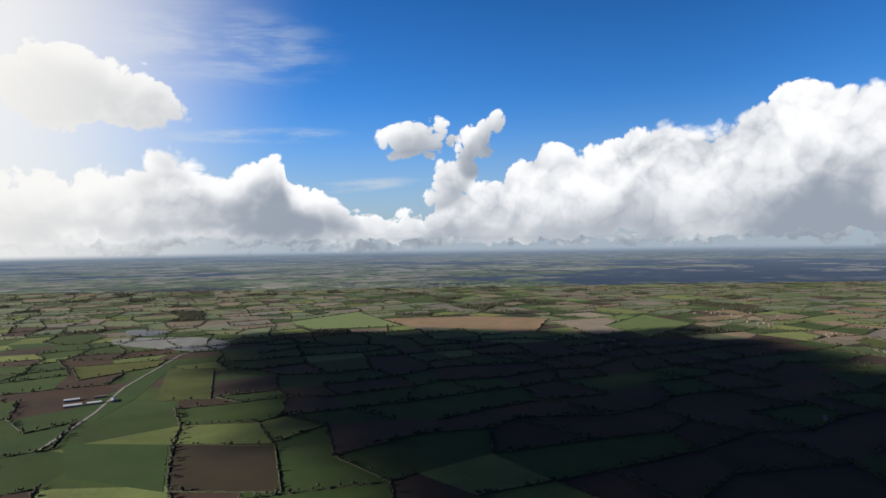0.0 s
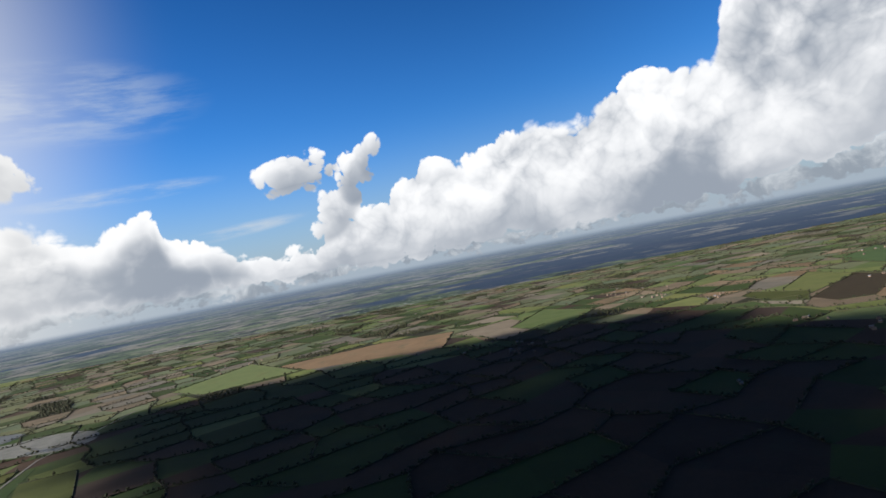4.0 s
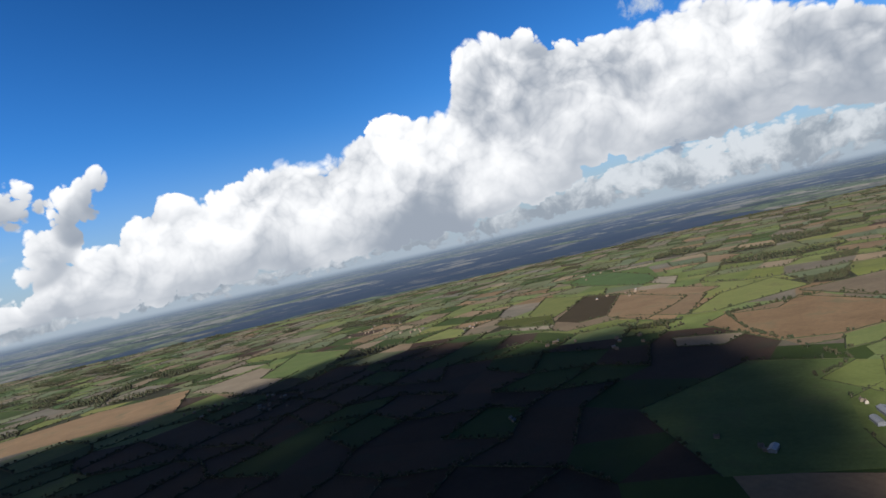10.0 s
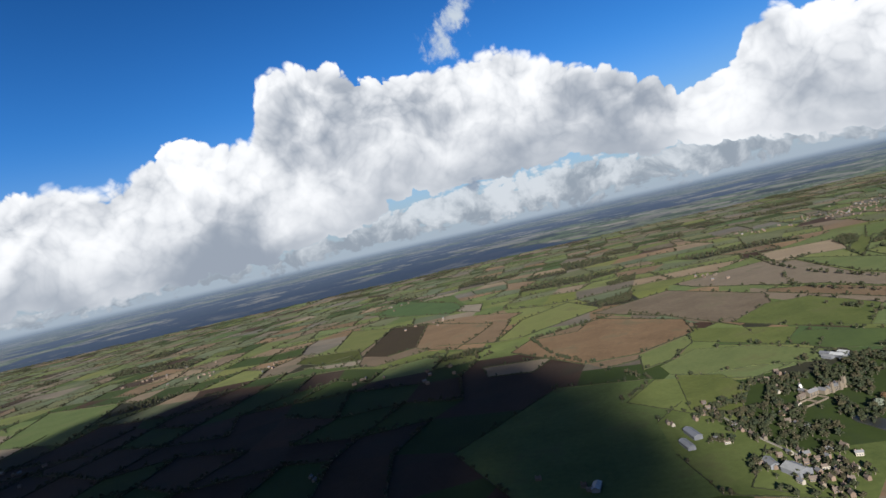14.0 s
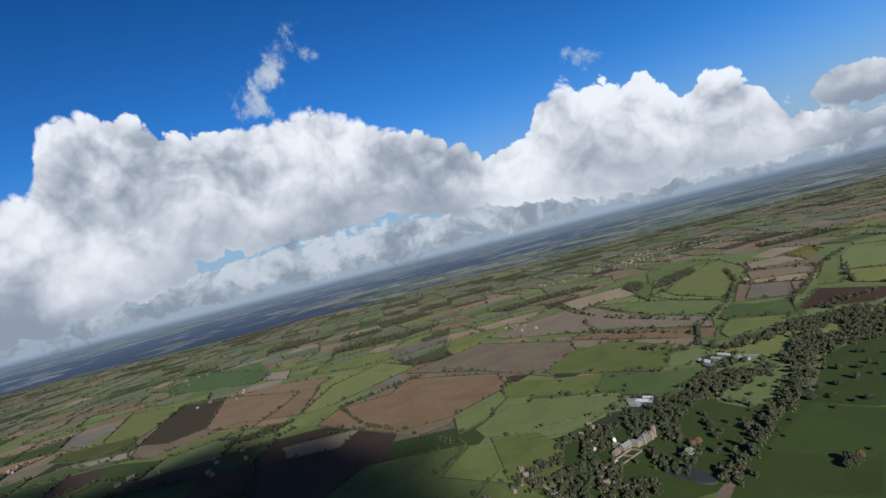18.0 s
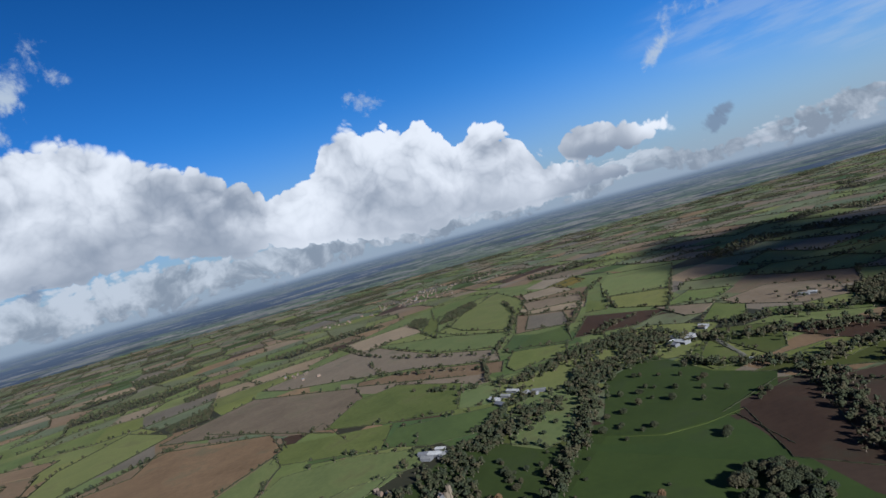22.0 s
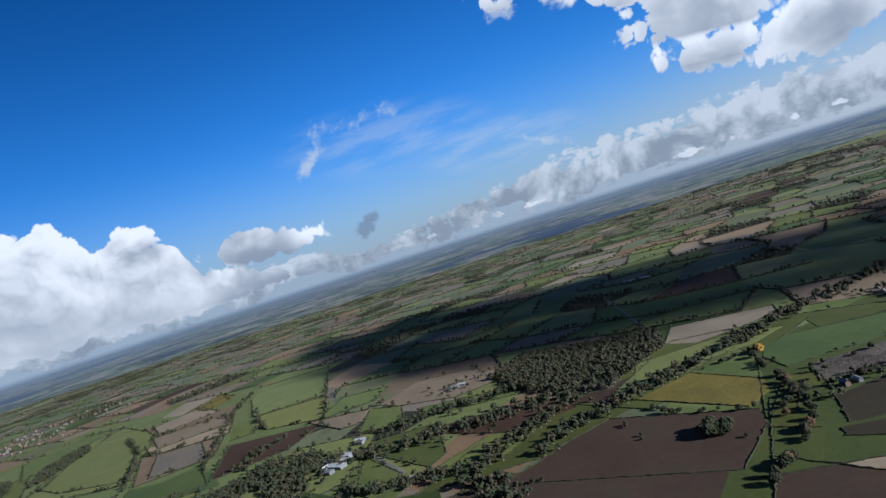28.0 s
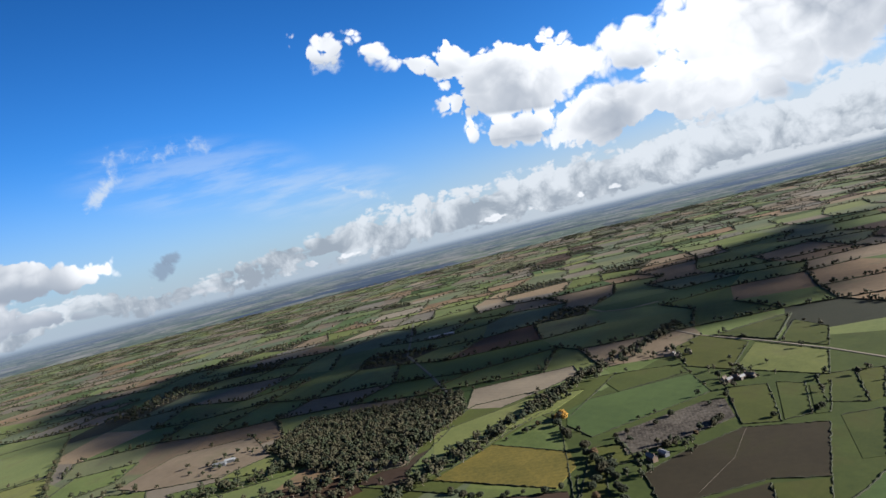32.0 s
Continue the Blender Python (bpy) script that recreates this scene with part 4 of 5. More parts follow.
for s in range(7):
    v, f = crown_mesh(40 + s, 1, 170 + 12 * s, 5.4 + 0.3 * (s % 3), 12.5, 1.8)
    CROWNS.append(quick_mesh("crown", v, f, LEAF))


def coloured(k, mat):
    me = CROWNS[k].copy()
    me.materials.clear()
    me.materials.append(mat)
    return me


CROWN_SETS = {"oak": CROWNS + [coloured(k, LEAF_BROWN) for k in (0, 2, 4)], "gold": [coloured(1, LEAF_GOLD)], "grey": [coloured(2, LEAF_GREY)], "rust": [coloured(3, LEAF_RUST)], "dark": [coloured(5, LEAF_DARK), coloured(6, LEAF_DARK)]}
TREE_LABELS = {"oak": "broad leafy oak in dull autumn green", "gold": "tree in bright golden orange autumn leaf", "grey": "pale silver grey leaved tree",
               "rust": "copper beech with rusty brown leaves", "dark": "dark evergreen tree of dense foliage"}
tree_dice = random.Random(21)


def tree(x, y, size=1.0, look_="oak", where="standing in open farmland", group="trees"):
    root = new("tree")
    s = 0.78 * size * tree_dice.uniform(0.9, 1.1)
    root.matrix_basis = Matrix.LocRotScale((x, y, 0.2), Euler((0, 0, tree_dice.uniform(0, 6.28))), (s * tree_dice.uniform(0.9, 1.15), s, s * tree_dice.uniform(0.85, 1.1)))
    t = new("trunk", TRUNKS[tree_dice.randrange(2)])
    c = new("crown", tree_dice.choice(CROWN_SETS[look_]))
    t.parent = c.parent = root
    return tagged(root, f"{TREE_LABELS[look_]} {where}", "tree", group)


def wood(name, places, seed, label, low=0.4, clumps=12, mats=(0.5, 0.36, 0.14)):
    """Many trees that nobody would count, as one piece of woodland in three kinds of leaf."""
    r = np.random.default_rng(seed)
    every = np.asarray(places, float)
    n = len(every)
    root = new(name)
    tagged(root, label, "woodland", kind="stuff")
    kind = np.searchsorted(np.cumsum(mats), r.random(n) * 0.999)
    for m, mat in enumerate((LEAF, LEAF_BROWN, LEAF_DARK)):
        pl = every[kind == m]
        if not len(pl):
            continue
        rad = pl[:, 2]
        tall = r.uniform(0.95, 1.45, len(pl))
        p, q = [], []
        for k in range(clumps):
            d = r.normal(0, 1, (len(pl), 3))
            d /= np.linalg.norm(d, axis=1)[:, None]
            d[:, 2] = np.maximum(d[:, 2], -0.55) if k else 0
            off = d * rad[:, None] * (0.0 if k == 0 else r.uniform(0.55, 0.95, (len(pl), 1)))
            z = rad * tall + low
            p.append(np.column_stack([pl[:, 0] + off[:, 0], pl[:, 1] + off[:, 1], z + off[:, 2] * 0.95]))
            q.append(rad * (0.62 if k == 0 else r.uniform(0.18, 0.38, len(pl))))
        v, f = blobs(np.concatenate(p), np.concatenate(q), 1, 0.85, 0.3, seed + m)
        crown = new("crowns", quick_mesh("crowns", v, f, mat))
        crown.parent = root
    tri = np.array([(1, 0), (-0.5, 0.87), (-0.5, -0.87)])
    tv = np.concatenate([np.column_stack([every[:, :2] + tri[k] * 0.4, np.full(n, z)]) for z in (-0.2, 4.0) for k in range(3)])
    i = np.arange(n)
    tf = np.concatenate([np.stack([i + a * n, i + b * n, i + c * n], -1) for a, b, c in ((0, 1, 4), (0, 4, 3), (1, 2, 5), (1, 5, 4), (2, 0, 3), (2, 3, 5))])
    stems = new("trunks", quick_mesh("trunks", tv, tf, BARK))
    stems.parent = root
    return root


def scatter(poly, gap, seed, lo=3.6, hi=6.0):
    gap, lo, hi = gap * 0.75, lo * 0.76, hi * 0.76
    r = np.random.default_rng(seed)
    xs, ys = [p[0] for p in poly], [p[1] for p in poly]
    gx, gy = np.meshgrid(np.arange(min(xs), max(xs), gap), np.arange(min(ys), max(ys), gap))
    gx = gx.ravel() + r.uniform(-0.75, 0.75, gx.size) * gap
    gy = gy.ravel() + r.uniform(-0.75, 0.75, gy.size) * gap
    k = inside(gx, gy, poly)
    return np.column_stack([gx[k], gy[k], r.uniform(lo, hi, k.sum())])


def along(line, gap, wide, seed, lo=3.2, hi=5.8):
    gap, lo, hi = gap * 1.0, lo * 0.95, hi * 0.95
    r = np.random.default_rng(seed)
    out = []
    for (x1, y1), (x2, y2) in zip(line, line[1:]):
        long = math.hypot(x2 - x1, y2 - y1)
        for t in r.random(max(1, int(long / gap))):
            n = r.normal(0, wide / 2)
            out.append((x1 + (x2 - x1) * t - (y2 - y1) / long * n, y1 + (y2 - y1) * t + (x2 - x1) / long * n, r.uniform(lo, hi)))
    return out


# the great wood and the woodland belts
WOODLAND = [(1514, -231), (1550, -347), (1392, -416), (1316, -461), (1247, -380), (1237, -296), (1290, -209), (1339, -183)]
ESTATE = [(984, 639), (1049, 664), (1154, 621), (1176, 556), (1267, 492), (1386, 417), (1401, 377), (1315, 370), (1232, 439), (1148, 481), (1090, 465), (1052, 452), (959, 486), (937, 540)]
GLADE = [(1015, 547), (1032, 578), (1087, 563), (1118, 571), (1124, 517), (1102, 502), (1070, 519)]
VILLAGE = [(1144, 613), (1112, 583), (1042, 561), (988, 552), (873, 565), (859, 538), (896, 526), (867, 506), (915, 505), (876, 486), (840, 499), (947, 587), (969, 614), (1025, 659), (1002, 658), (930, 624), (991, 593), (951, 539), (912, 558)]
bd_ = random.Random(4)
far_trees = far_hedges()
wood("hedgerow_trees", far_trees, 31, "scattered dark trees along the far hedgerows", clumps=4)

wood("broadleaf_wood", scatter(WOODLAND, 6.8, 1, 2.6, 6.8), 2, "brown and olive broadleaf wood in autumn", mats=(0.28, 0.60, 0.12))
est = [p for p in scatter(ESTATE, 9.5, 3, 2.8, 6.8) if not inside(p[0], p[1], GLADE) and noise.noise((p[0] / 30, p[1] / 30, 0)) > (0.02 if p[0] < 1120 else -0.2)]
wood("estate_trees", est, 4, "dense mixed estate trees round the manor", mats=(0.58, 0.22, 0.2))
for k, (line, gap, wide) in enumerate((
        (((1485, 94), (1408, 5), (1332, -102), (1286, -192), (1242, -260)), 2.2, 26),
        (((1163, -32), (1181, -97), (1172, -169), (1146, -340), (1128, -496), (1097, -617), (1068, -769)), 2.6, 18),
        (((1370, 300), (1518, 241), (1625, 175), (1584, 89), (1496, 128), (1433, 187), (1370, 300)), 2.4, 28),
        (((1245, 448), (1291, 391), (1370, 300), (1432, 241), (1495, 156)), 2.4, 26),
        (((1159, 341), (1314, 302), (1393, 267)), 4.5, 14),
        (((1351, 135), (1279, 71), (1240, 35), (1216, 9), (1232, -23), (1249, -139), (1241, -294)), 2.6, 18),
        (((1208, 50), (1185, 31), (1098, 64), (999, 101), (946, 105), (877, 115)), 2.0, 22),
        (((963, 438), (1056, 398), (1102, 381), (1227, 320), (1335, 284), (1466, 243)), 3.0, 16),
        (((1388, 1479), (1355, 1264), (1402, 1263)), 5, 12),
        (((1249, 907), (1339, 1054), (1504, 1207), (1713, 1076)), 5, 10),
        (((1060, 794), (1172, 785), (1227, 894)), 6, 10),
        (((1562, 424), (1699, 417), (1795, 382), (1942, 334), (2247, 280), (2535, 280)), 4, 20),
        (((1796, 218), (1937, 169), (2281, 42), (2446, -47)), 5, 24),
        (((2034, 703), (1849, 653), (1758, 549), (1734, 504), (1649, 427)), 6, 14),
        (((1625, 569), (1564, 506), (1530, 453), (1552, 424), (1482, 378)), 4, 16),
        (((1482, 378), (1535, 310), (1611, 219), (1573, 161), (1501, 139)), 2.0, 32),
        (((1579, 173), (1529, 165), (1496, 128), (1516, 80)), 2.2, 34),
        (((1721, 181), (1593, 155), (1564, 101)), 4, 24),
        (((1510, 4), (1483, -80), (1441, -137), (1397, -200), (1334, -247)), 2.4, 22),
        (((1704, 190), (1732, 126), (1769, 70)), 6, 12),
        (((1905, 72), (2082, 42), (2181, 14)), 6, 12),
        (((1775, -10), (1977, -95), (2176, -179)), 6, 12),
        (((2193, 740), (2004, 617), (1787, 416)), 7, 10),
        (((2473, 865), (2227, 738), (2332, 662)), 7, 12),
        (((2422, 272), (2235, 59)), 9, 8),
        (((2179, 281), (2026, 129)), 9, 8))):
    if gap >= 4:
        gap, wide = gap * 2.2, wide * 0.35
    wood("tree_belt", along(line, gap * 0.8, wide, 60 + k, 2.4, 6.2), 80 + k, "belt of mixed autumn trees along a field boundary")
for k, poly in enumerate(([(1903, 1201), (2058, 1128), (1894, 1088), (1847, 1159)], [(2279, 1316), (2416, 1252), (2282, 1206), (2206, 1276)],
                          [(2393, 517), (2623, 478), (2761, 374), (2597, 368), (2413, 467)], [(2548, 623), (2685, 613), (2632, 556), (2457, 547), (2423, 581)], [(1697, 158), (1730, 171), (1770, 125), (1750, 107)], [(1324, 1402), (1436, 1358), (1470, 1302), (1385, 1300)])):
    wood("small_wood", scatter(poly, 11, 90 + k), 95 + k, "small dark copse between farm fields")
for k in range(SIDE * SIDE):
    a, b = divmod(k, SIDE)
    if KINDS[cell_kind[a, b]] != "floor":
        continue
    quad = [tuple(NODES[a, b]), tuple(NODES[a + 1, b]), tuple(NODES[a + 1, b + 1]), tuple(NODES[a, b + 1])]
    mx, my = sum(q[0] for q in quad) / 4, sum(q[1] for q in quad) / 4
    if math.hypot(mx - 500, my - 500) > 5600 or any(inside(x, y, q) for _, q in FIELDS for x, y in quad + [(mx, my)]):
        continue
    wood("far_wood", scatter(quad, 21, 200 + k, 6, 10), 300 + k, "distant dark broadleaf wood", clumps=3)

# trees round the farmyards, and among the cottages
wood("farmyard_trees", [(x + bd_.gauss(0, 20), y + bd_.gauss(0, 20), bd_.uniform(2.0, 4.6)) for x, y in ((1413, 390), (1451, 411), (1401, 377), (1439, 376), (1212, 533), (1231, 515), (1497, 114), (1516, 80), (1454, 128), (1556, -211), (1571, -171), (1025, -605), (1039, -587), (931, -483), (908, -491), (956, -263), (923, -272), (1529, 12)) for _ in range(9)], 18, "autumn trees and bushes round the farm buildings")
wood("garden_trees", [(x + bd_.uniform(-16, 16), y + bd_.uniform(-16, 16), bd_.uniform(2.0, 4.6)) for x, y in VILLAGE for _ in range(13)], 17, "garden trees and shrubs between village houses")

# belts of big single trees: round the yellow field, the house drive and the park
dice = random.Random(5)
for line, gap, size in ((((1090, -363), (1070, -319), (1036, -287), (1014, -274), (980, -229), (967, -176)), 11, 0.95),
                        (((980, -239), (944, -191), (926, -133), (915, -56)), 9, 1.05),
                        (((1015, -281), (984, -319), (953, -362), (910, -418)), 24, 0.6),
                        (((956, -253), (918, -319), (886, -384)), 13, 0.75),
                        (((876, -352), (843, -367), (791, -395)), 22, 0.65),
                        (((1148, -245), (1106, -332), (1094, -356)), 17, 0.6),
                        (((1137, -179), (1091, -160), (1036, -175), (992, -191)), 14, 0.6),
                        (((1180, 449), (1127, 441), (1065, 429), (1028, 448)), 12, 0.8)):
    for (x1, y1), (x2, y2) in zip(line, line[1:]):
        for k in range(max(1, int(math.hypot(x2 - x1, y2 - y1) / gap))):
            t = dice.random()
            tree(x1 + (x2 - x1) * t + dice.uniform(-4, 4), y1 + (y2 - y1) * t + dice.uniform(-4, 4), size * dice.uniform(0.75, 1.2),
                 dice.choice(("oak", "oak", "oak", "oak", "dark", "rust" if dice.random() < 0.3 else "oak")), "in a field hedge", "hedgerow trees")
for x, y in ((1086, -359), (1080, -352), (1089, -350)):
    tree(x, y, 0.95, "gold", "beside a tree belt", "golden trees")
# copse in the ploughed field, its single bushes
for k in range(26):
    t = dice.uniform(0, 6.28)
    d = dice.uniform(0, 1) ** 0.5 * 13
    tree(1010 + math.cos(t) * d, -131 + math.sin(t) * d, dice.uniform(0.8, 1.35), "oak", "in a ploughland copse", "field copse")
for x, y, s in ((1092, -161, 0.8), (1081, -104, 0.5), (1075, -97, 0.4), (1120, 8, 0.45), (1126, 16, 0.55), (1135, 24, 0.5), (1117, -122, 0.6), (1113, -118, 0.5), (977, -128, 0.4), (975, -195, 0.5),
                (1285, -131, 0.5), (1310, -81, 0.55), (1305, -76, 0.5)):
    tree(x, y, s, "oak", "alone in a ploughed field", "field trees")
# parkland oaks
PARK = [(1404, 224), (1368, 247), (1338, 266), (1378, 265), (1275, 293), (1219, 299), (1176, 316), (1286, 259), (1221, 276), (1182, 291), (1247, 228), (1295, 220), (1236, 250), (1279, 236), (1153, 275),
        (1155, 260), (1139, 299), (1331, 187), (1306, 164), (1271, 145), (1234, 163), (1209, 144), (1195, 181), (1260, 190), (1224, 209), (1354, 216)]
PARK_MEADOW = [(1284, 321), (1242, 332), (1210, 350), (1254, 359), (1295, 342), (1306, 354), (1306, 365), (1329, 398), (1306, 384), (1251, 394), (1235, 419), (1104, 430), (1132, 434), (1132, 419), (1115, 444),
               (1164, 389), (1134, 385), (1133, 402), (1151, 372), (1264, 340), (1226, 381), (1192, 364)]
for x, y in PARK:
    tree(x, y, dice.uniform(0.55, 1.05), "oak", "in open parkland", "parkland trees")
    if dice.random() < 0.35:
        tree(x + dice.uniform(-12, 12), y + dice.uniform(-12, 12), dice.uniform(0.5, 0.9), "oak", "in open parkland", "parkland trees")
for x, y in PARK_MEADOW:
    tree(x, y, dice.uniform(0.45, 0.8), dice.choice(("oak", "oak", "dark")), "in an estate meadow", "parkland trees")
for x, y, s, kind in ((992, 324, 1.1, "dark"), (985, 319, 1.2, "oak"), (997, 313, 1.0, "rust"), (980, 328, 0.9, "oak"), (1045, 470, 1.0, "grey"), (1070, 465, 0.9, "rust"), (1076, 458, 0.9, "rust"),
                      (1116, 351, 0.5, "oak"), (1089, 370, 0.6, "oak"), (1070, 366, 0.5, "oak"), (1089, 203, 0.9, "oak"), (1082, 209, 0.8, "oak"), (1169, 111, 0.9, "oak"), (1175, 118, 0.8, "oak"), (1160, 125, 0.8, "oak"), (1153, 132, 0.7, "oak"),
                      (1039, 385, 0.4, "oak"), (1015, 299, 0.35, "oak")):
    tree(x, y, s, kind, "on the great meadow", "meadow trees")
for k in range(80):
    t, d = dice.uniform(0, 6.28), dice.uniform(0, 1) ** 0.5
    tree(964 + math.cos(t) * d * 46, 223 + math.sin(t) * d * 40, dice.uniform(0.7, 1.2), dice.choice(("oak", "oak", "oak", "oak", "dark", "oak")), "in a meadow clump", "meadow clump")
# hedges of the near fields
def beside(c, a, b):
    """How far the point c lies from the line from a to b."""
    dx, dy = b[0] - a[0], b[1] - a[1]
    t = max(0.0, min(1.0, ((c[0] - a[0]) * dx + (c[1] - a[1]) * dy) / max(dx * dx + dy * dy, 1e-6)))
    return math.hypot(a[0] + t * dx - c[0], a[1] + t * dy - c[1])


n = 0
hedge_trees, hedge_lines = [], []
for index, (kind, poly) in enumerate(FIELDS):
    far = min(math.hypot(x - 900, y - 100) for x, y in poly)
    for p, q in zip(poly, poly[1:] + poly[:1]):
        n += 1
        mx, my = (p[0] + q[0]) / 2, (p[1] + q[1]) / 2
        if any(inside(mx + dx, my + dy, o) and inside(mx - dx, my - dy, o) for _, o in FIELDS[index + 1:] for dx, dy in ((14, 0), (0, 14))):
            continue
        if kind == "meadow" or math.hypot(p[0] - q[0], p[1] - q[1]) < 12 or dice.random() < 0.12:
            continue
        if any(all(beside(c, a, b) < 16 for c in (p, q, (mx, my))) for _, a, b, *_ in hedge_lines):
            continue
        hedge_lines.append((math.hypot(mx - 800, my - 200), p, q, 1.2 if far < 700 else 2.4, 1.3 if far < 700 else 2.3, n))
        if far > 350:
            k = int(math.hypot(p[0] - q[0], p[1] - q[1]) / 14)
            for _ in range(k):
                if dice.random() < (0.45 if p[1] > -250 else 0.2):
                    t = dice.random()
                    hedge_trees.append((p[0] + (q[0] - p[0]) * t, p[1] + (q[1] - p[1]) * t, dice.uniform(1.8, 4.6)))
hedge_lines.sort()
for _, p, q, wide, high, seed in hedge_lines[:280]:
    hedge([p, q], wide, high, seed)
v, f = join([hedge_arrays([p, q], wide, high, 4.0, seed) for _, p, q, wide, high, seed in hedge_lines[280:]])
tagged(new("hedgerow", quick_mesh("hedgerow", v, f, HEDGE)), "dark hedgerows round the middle fields", "hedgerow", kind="stuff")
wood("hedgerow_trees", hedge_trees, 33, "autumn trees of all sizes standing in field hedges")


# ---- lanes, tracks and water ----
def lane(line, width, kind, label, name="lane"):
    pts = [Vector((x, y, 0)) for x, y in line]
    verts, faces = [], []
    for i, p in enumerate(pts):
        d = (pts[min(i + 1, len(pts) - 1)] - pts[max(i - 1, 0)]).normalized()
        s = Vector((-d.y, d.x, 0)) * width / 2
        verts += [tuple(p + s + Vector((0, 0, 0.75))), tuple(p - s + Vector((0, 0, 0.75))), tuple(p + s * 1.5 + Vector((0, 0, -0.1))), tuple(p - s * 1.5 + Vector((0, 0, -0.1)))]
        if i:
            a, b = 4 * i - 4, 4 * i
            faces += [(a, b, b + 1, a + 1), (a + 2, b + 2, b, a), (a + 1, b + 1, b + 3, a + 3)]
    tagged(new(name, mesh(name, verts, faces, [GROUND[kind]])), label, "lane", "lanes", "structure")


lane([(-717, 1054), (-757, 1291), (-819, 1525), (-877, 1990), (-785, 2515)], 6, "road", "grey country road between hedges", "road")
lane([(1385, -1120), (1360, -1030), (1292, -967), (1231, -962), (1178, -1003)], 5, "track", "pale winding farm track")
lane([(1493, 41), (1472, 44), (1316, 63)], 6, "track", "straight pale farm drive beside a hedge")
lane([(1044, 686), (1022, 651), (995, 629), (940, 580), (902, 539), (856, 486)], 2.6, "road", "narrow village lane", "road")
lane([(1141, 160), (1128, 210), (1128, 259), (1155, 301)], 0.5, "paddock", "worn footpath across the meadow")
lane([(888, -203), (875, -267), (878, -332)], 0.4, "stubble", "worn tractor track across bare soil")
lane([(1085, -754), (1011, -688), (913, -631), (830, -574), (749, -506)], 3.2, "road", "narrow country road between hedges", "road")
lane([(2013, -1140), (1866, -965), (1673, -732), (1471, -570), (1317, -439)], 4, "track", "pale farm lane winding towards the wood")


def pond(x, y, a, b, turn, label, z=0.9, name="pond"):
    bm = bmesh.new()
    n = 36
    ring = []
    for i in range(n):
        t = 6.2832 * i / n
        k = 1 + 0.16 * math.sin(2 * t + x) + 0.1 * math.sin(3 * t + y)
        ring.append(bm.verts.new((math.cos(t) * a * k, math.sin(t) * b * k, z)))
    rim = [bm.verts.new((v.co.x * 1.06, v.co.y * 1.06, -0.1)) for v in ring]
    bm.faces.new(ring)
    for i in range(n):
        bm.faces.new((ring[i], rim[i], rim[(i + 1) % n], ring[(i + 1) % n]))
    me = bpy.data.meshes.new(name)
    bm.to_mesh(me)
    bm.free()
    me.materials.append(WATER if name != "gravel_bank" else GROUND["quarry"])
    ob = new(name, me)
    ob.location, ob.rotation_euler = (x, y, 0), (0, 0, turn)
    return tagged(ob, label, "pond" if name == "pond" else "quarry", kind="structure")


pond(995, 471, 26, 13, 0.9, "dark still pond in the estate park", 1.5)
pond(-1018, 2246, 260, 120, -0.6, "wide grey gravel working beside a river", 0.6, "gravel_bank")
pond(-1265, 2537, 140, 60, -0.6, "pale sheet of quarry water", 1.2)
pond(-922, 2120, 60, 22, -0.4, "small quarry pool", 1.2)


# ---- buildings ----
def box(bm, x0, x1, y0, y1, z0, z1):
    v = [bm.verts.new(p) for p in ((x0, y0, z0), (x1, y0, z0), (x1, y1, z0), (x0, y1, z0), (x0, y0, z1), (x1, y0, z1), (x1, y1, z1), (x0, y1, z1))]
    for q in ((0, 3, 2, 1), (4, 5, 6, 7), (0, 1, 5, 4), (1, 2, 6, 5), (2, 3, 7, 6), (3, 0, 4, 7)):
        bm.faces.new([v[i] for i in q])


def gable_walls(l, w, h, rise):
    bm = bmesh.new()
    a, b = l / 2, w / 2
    v = [bm.verts.new(p) for p in ((-a, -b, 0), (a, -b, 0), (a, b, 0), (-a, b, 0), (-a, -b, h), (a, -b, h), (a, b, h), (-a, b, h), (-a, 0, h + rise), (a, 0, h + rise))]
    for q in ((0, 1, 5, 4), (2, 3, 7, 6), (1, 2, 6, 9, 5), (3, 0, 4, 8, 7)):
        bm.faces.new([v[i] for i in q])
    return bm


def gable_roof(l, w, h, rise, over=0.4, thick=0.25):
    bm = bmesh.new()
    a = l / 2 + over
    k = rise / (w / 2)
    b = w / 2 + over
    e = h - over * k
    pts = []
    for x in (-a, a):
        pts += [(x, -b, e), (x, 0, h + rise), (x, b, e), (x, b, e + thick), (x, 0, h + rise + thick), (x, -b, e + thick)]
    v = [bm.verts.new(p) for p in pts]
    for i in range(6):
        j = (i + 1) % 6
        bm.faces.new((v[i], v[j], v[6 + j], v[6 + i]))
    bm.faces.new((v[0], v[5], v[4], v[1]))
    bm.faces.new((v[1], v[4], v[3], v[2]))
    bm.faces.new((v[6], v[7], v[10], v[11]))
    bm.faces.new((v[7], v[8], v[9], v[10]))
    return bm


def boxed(*dims):
    bm = bmesh.new()
    box(bm, *dims)
    return bm


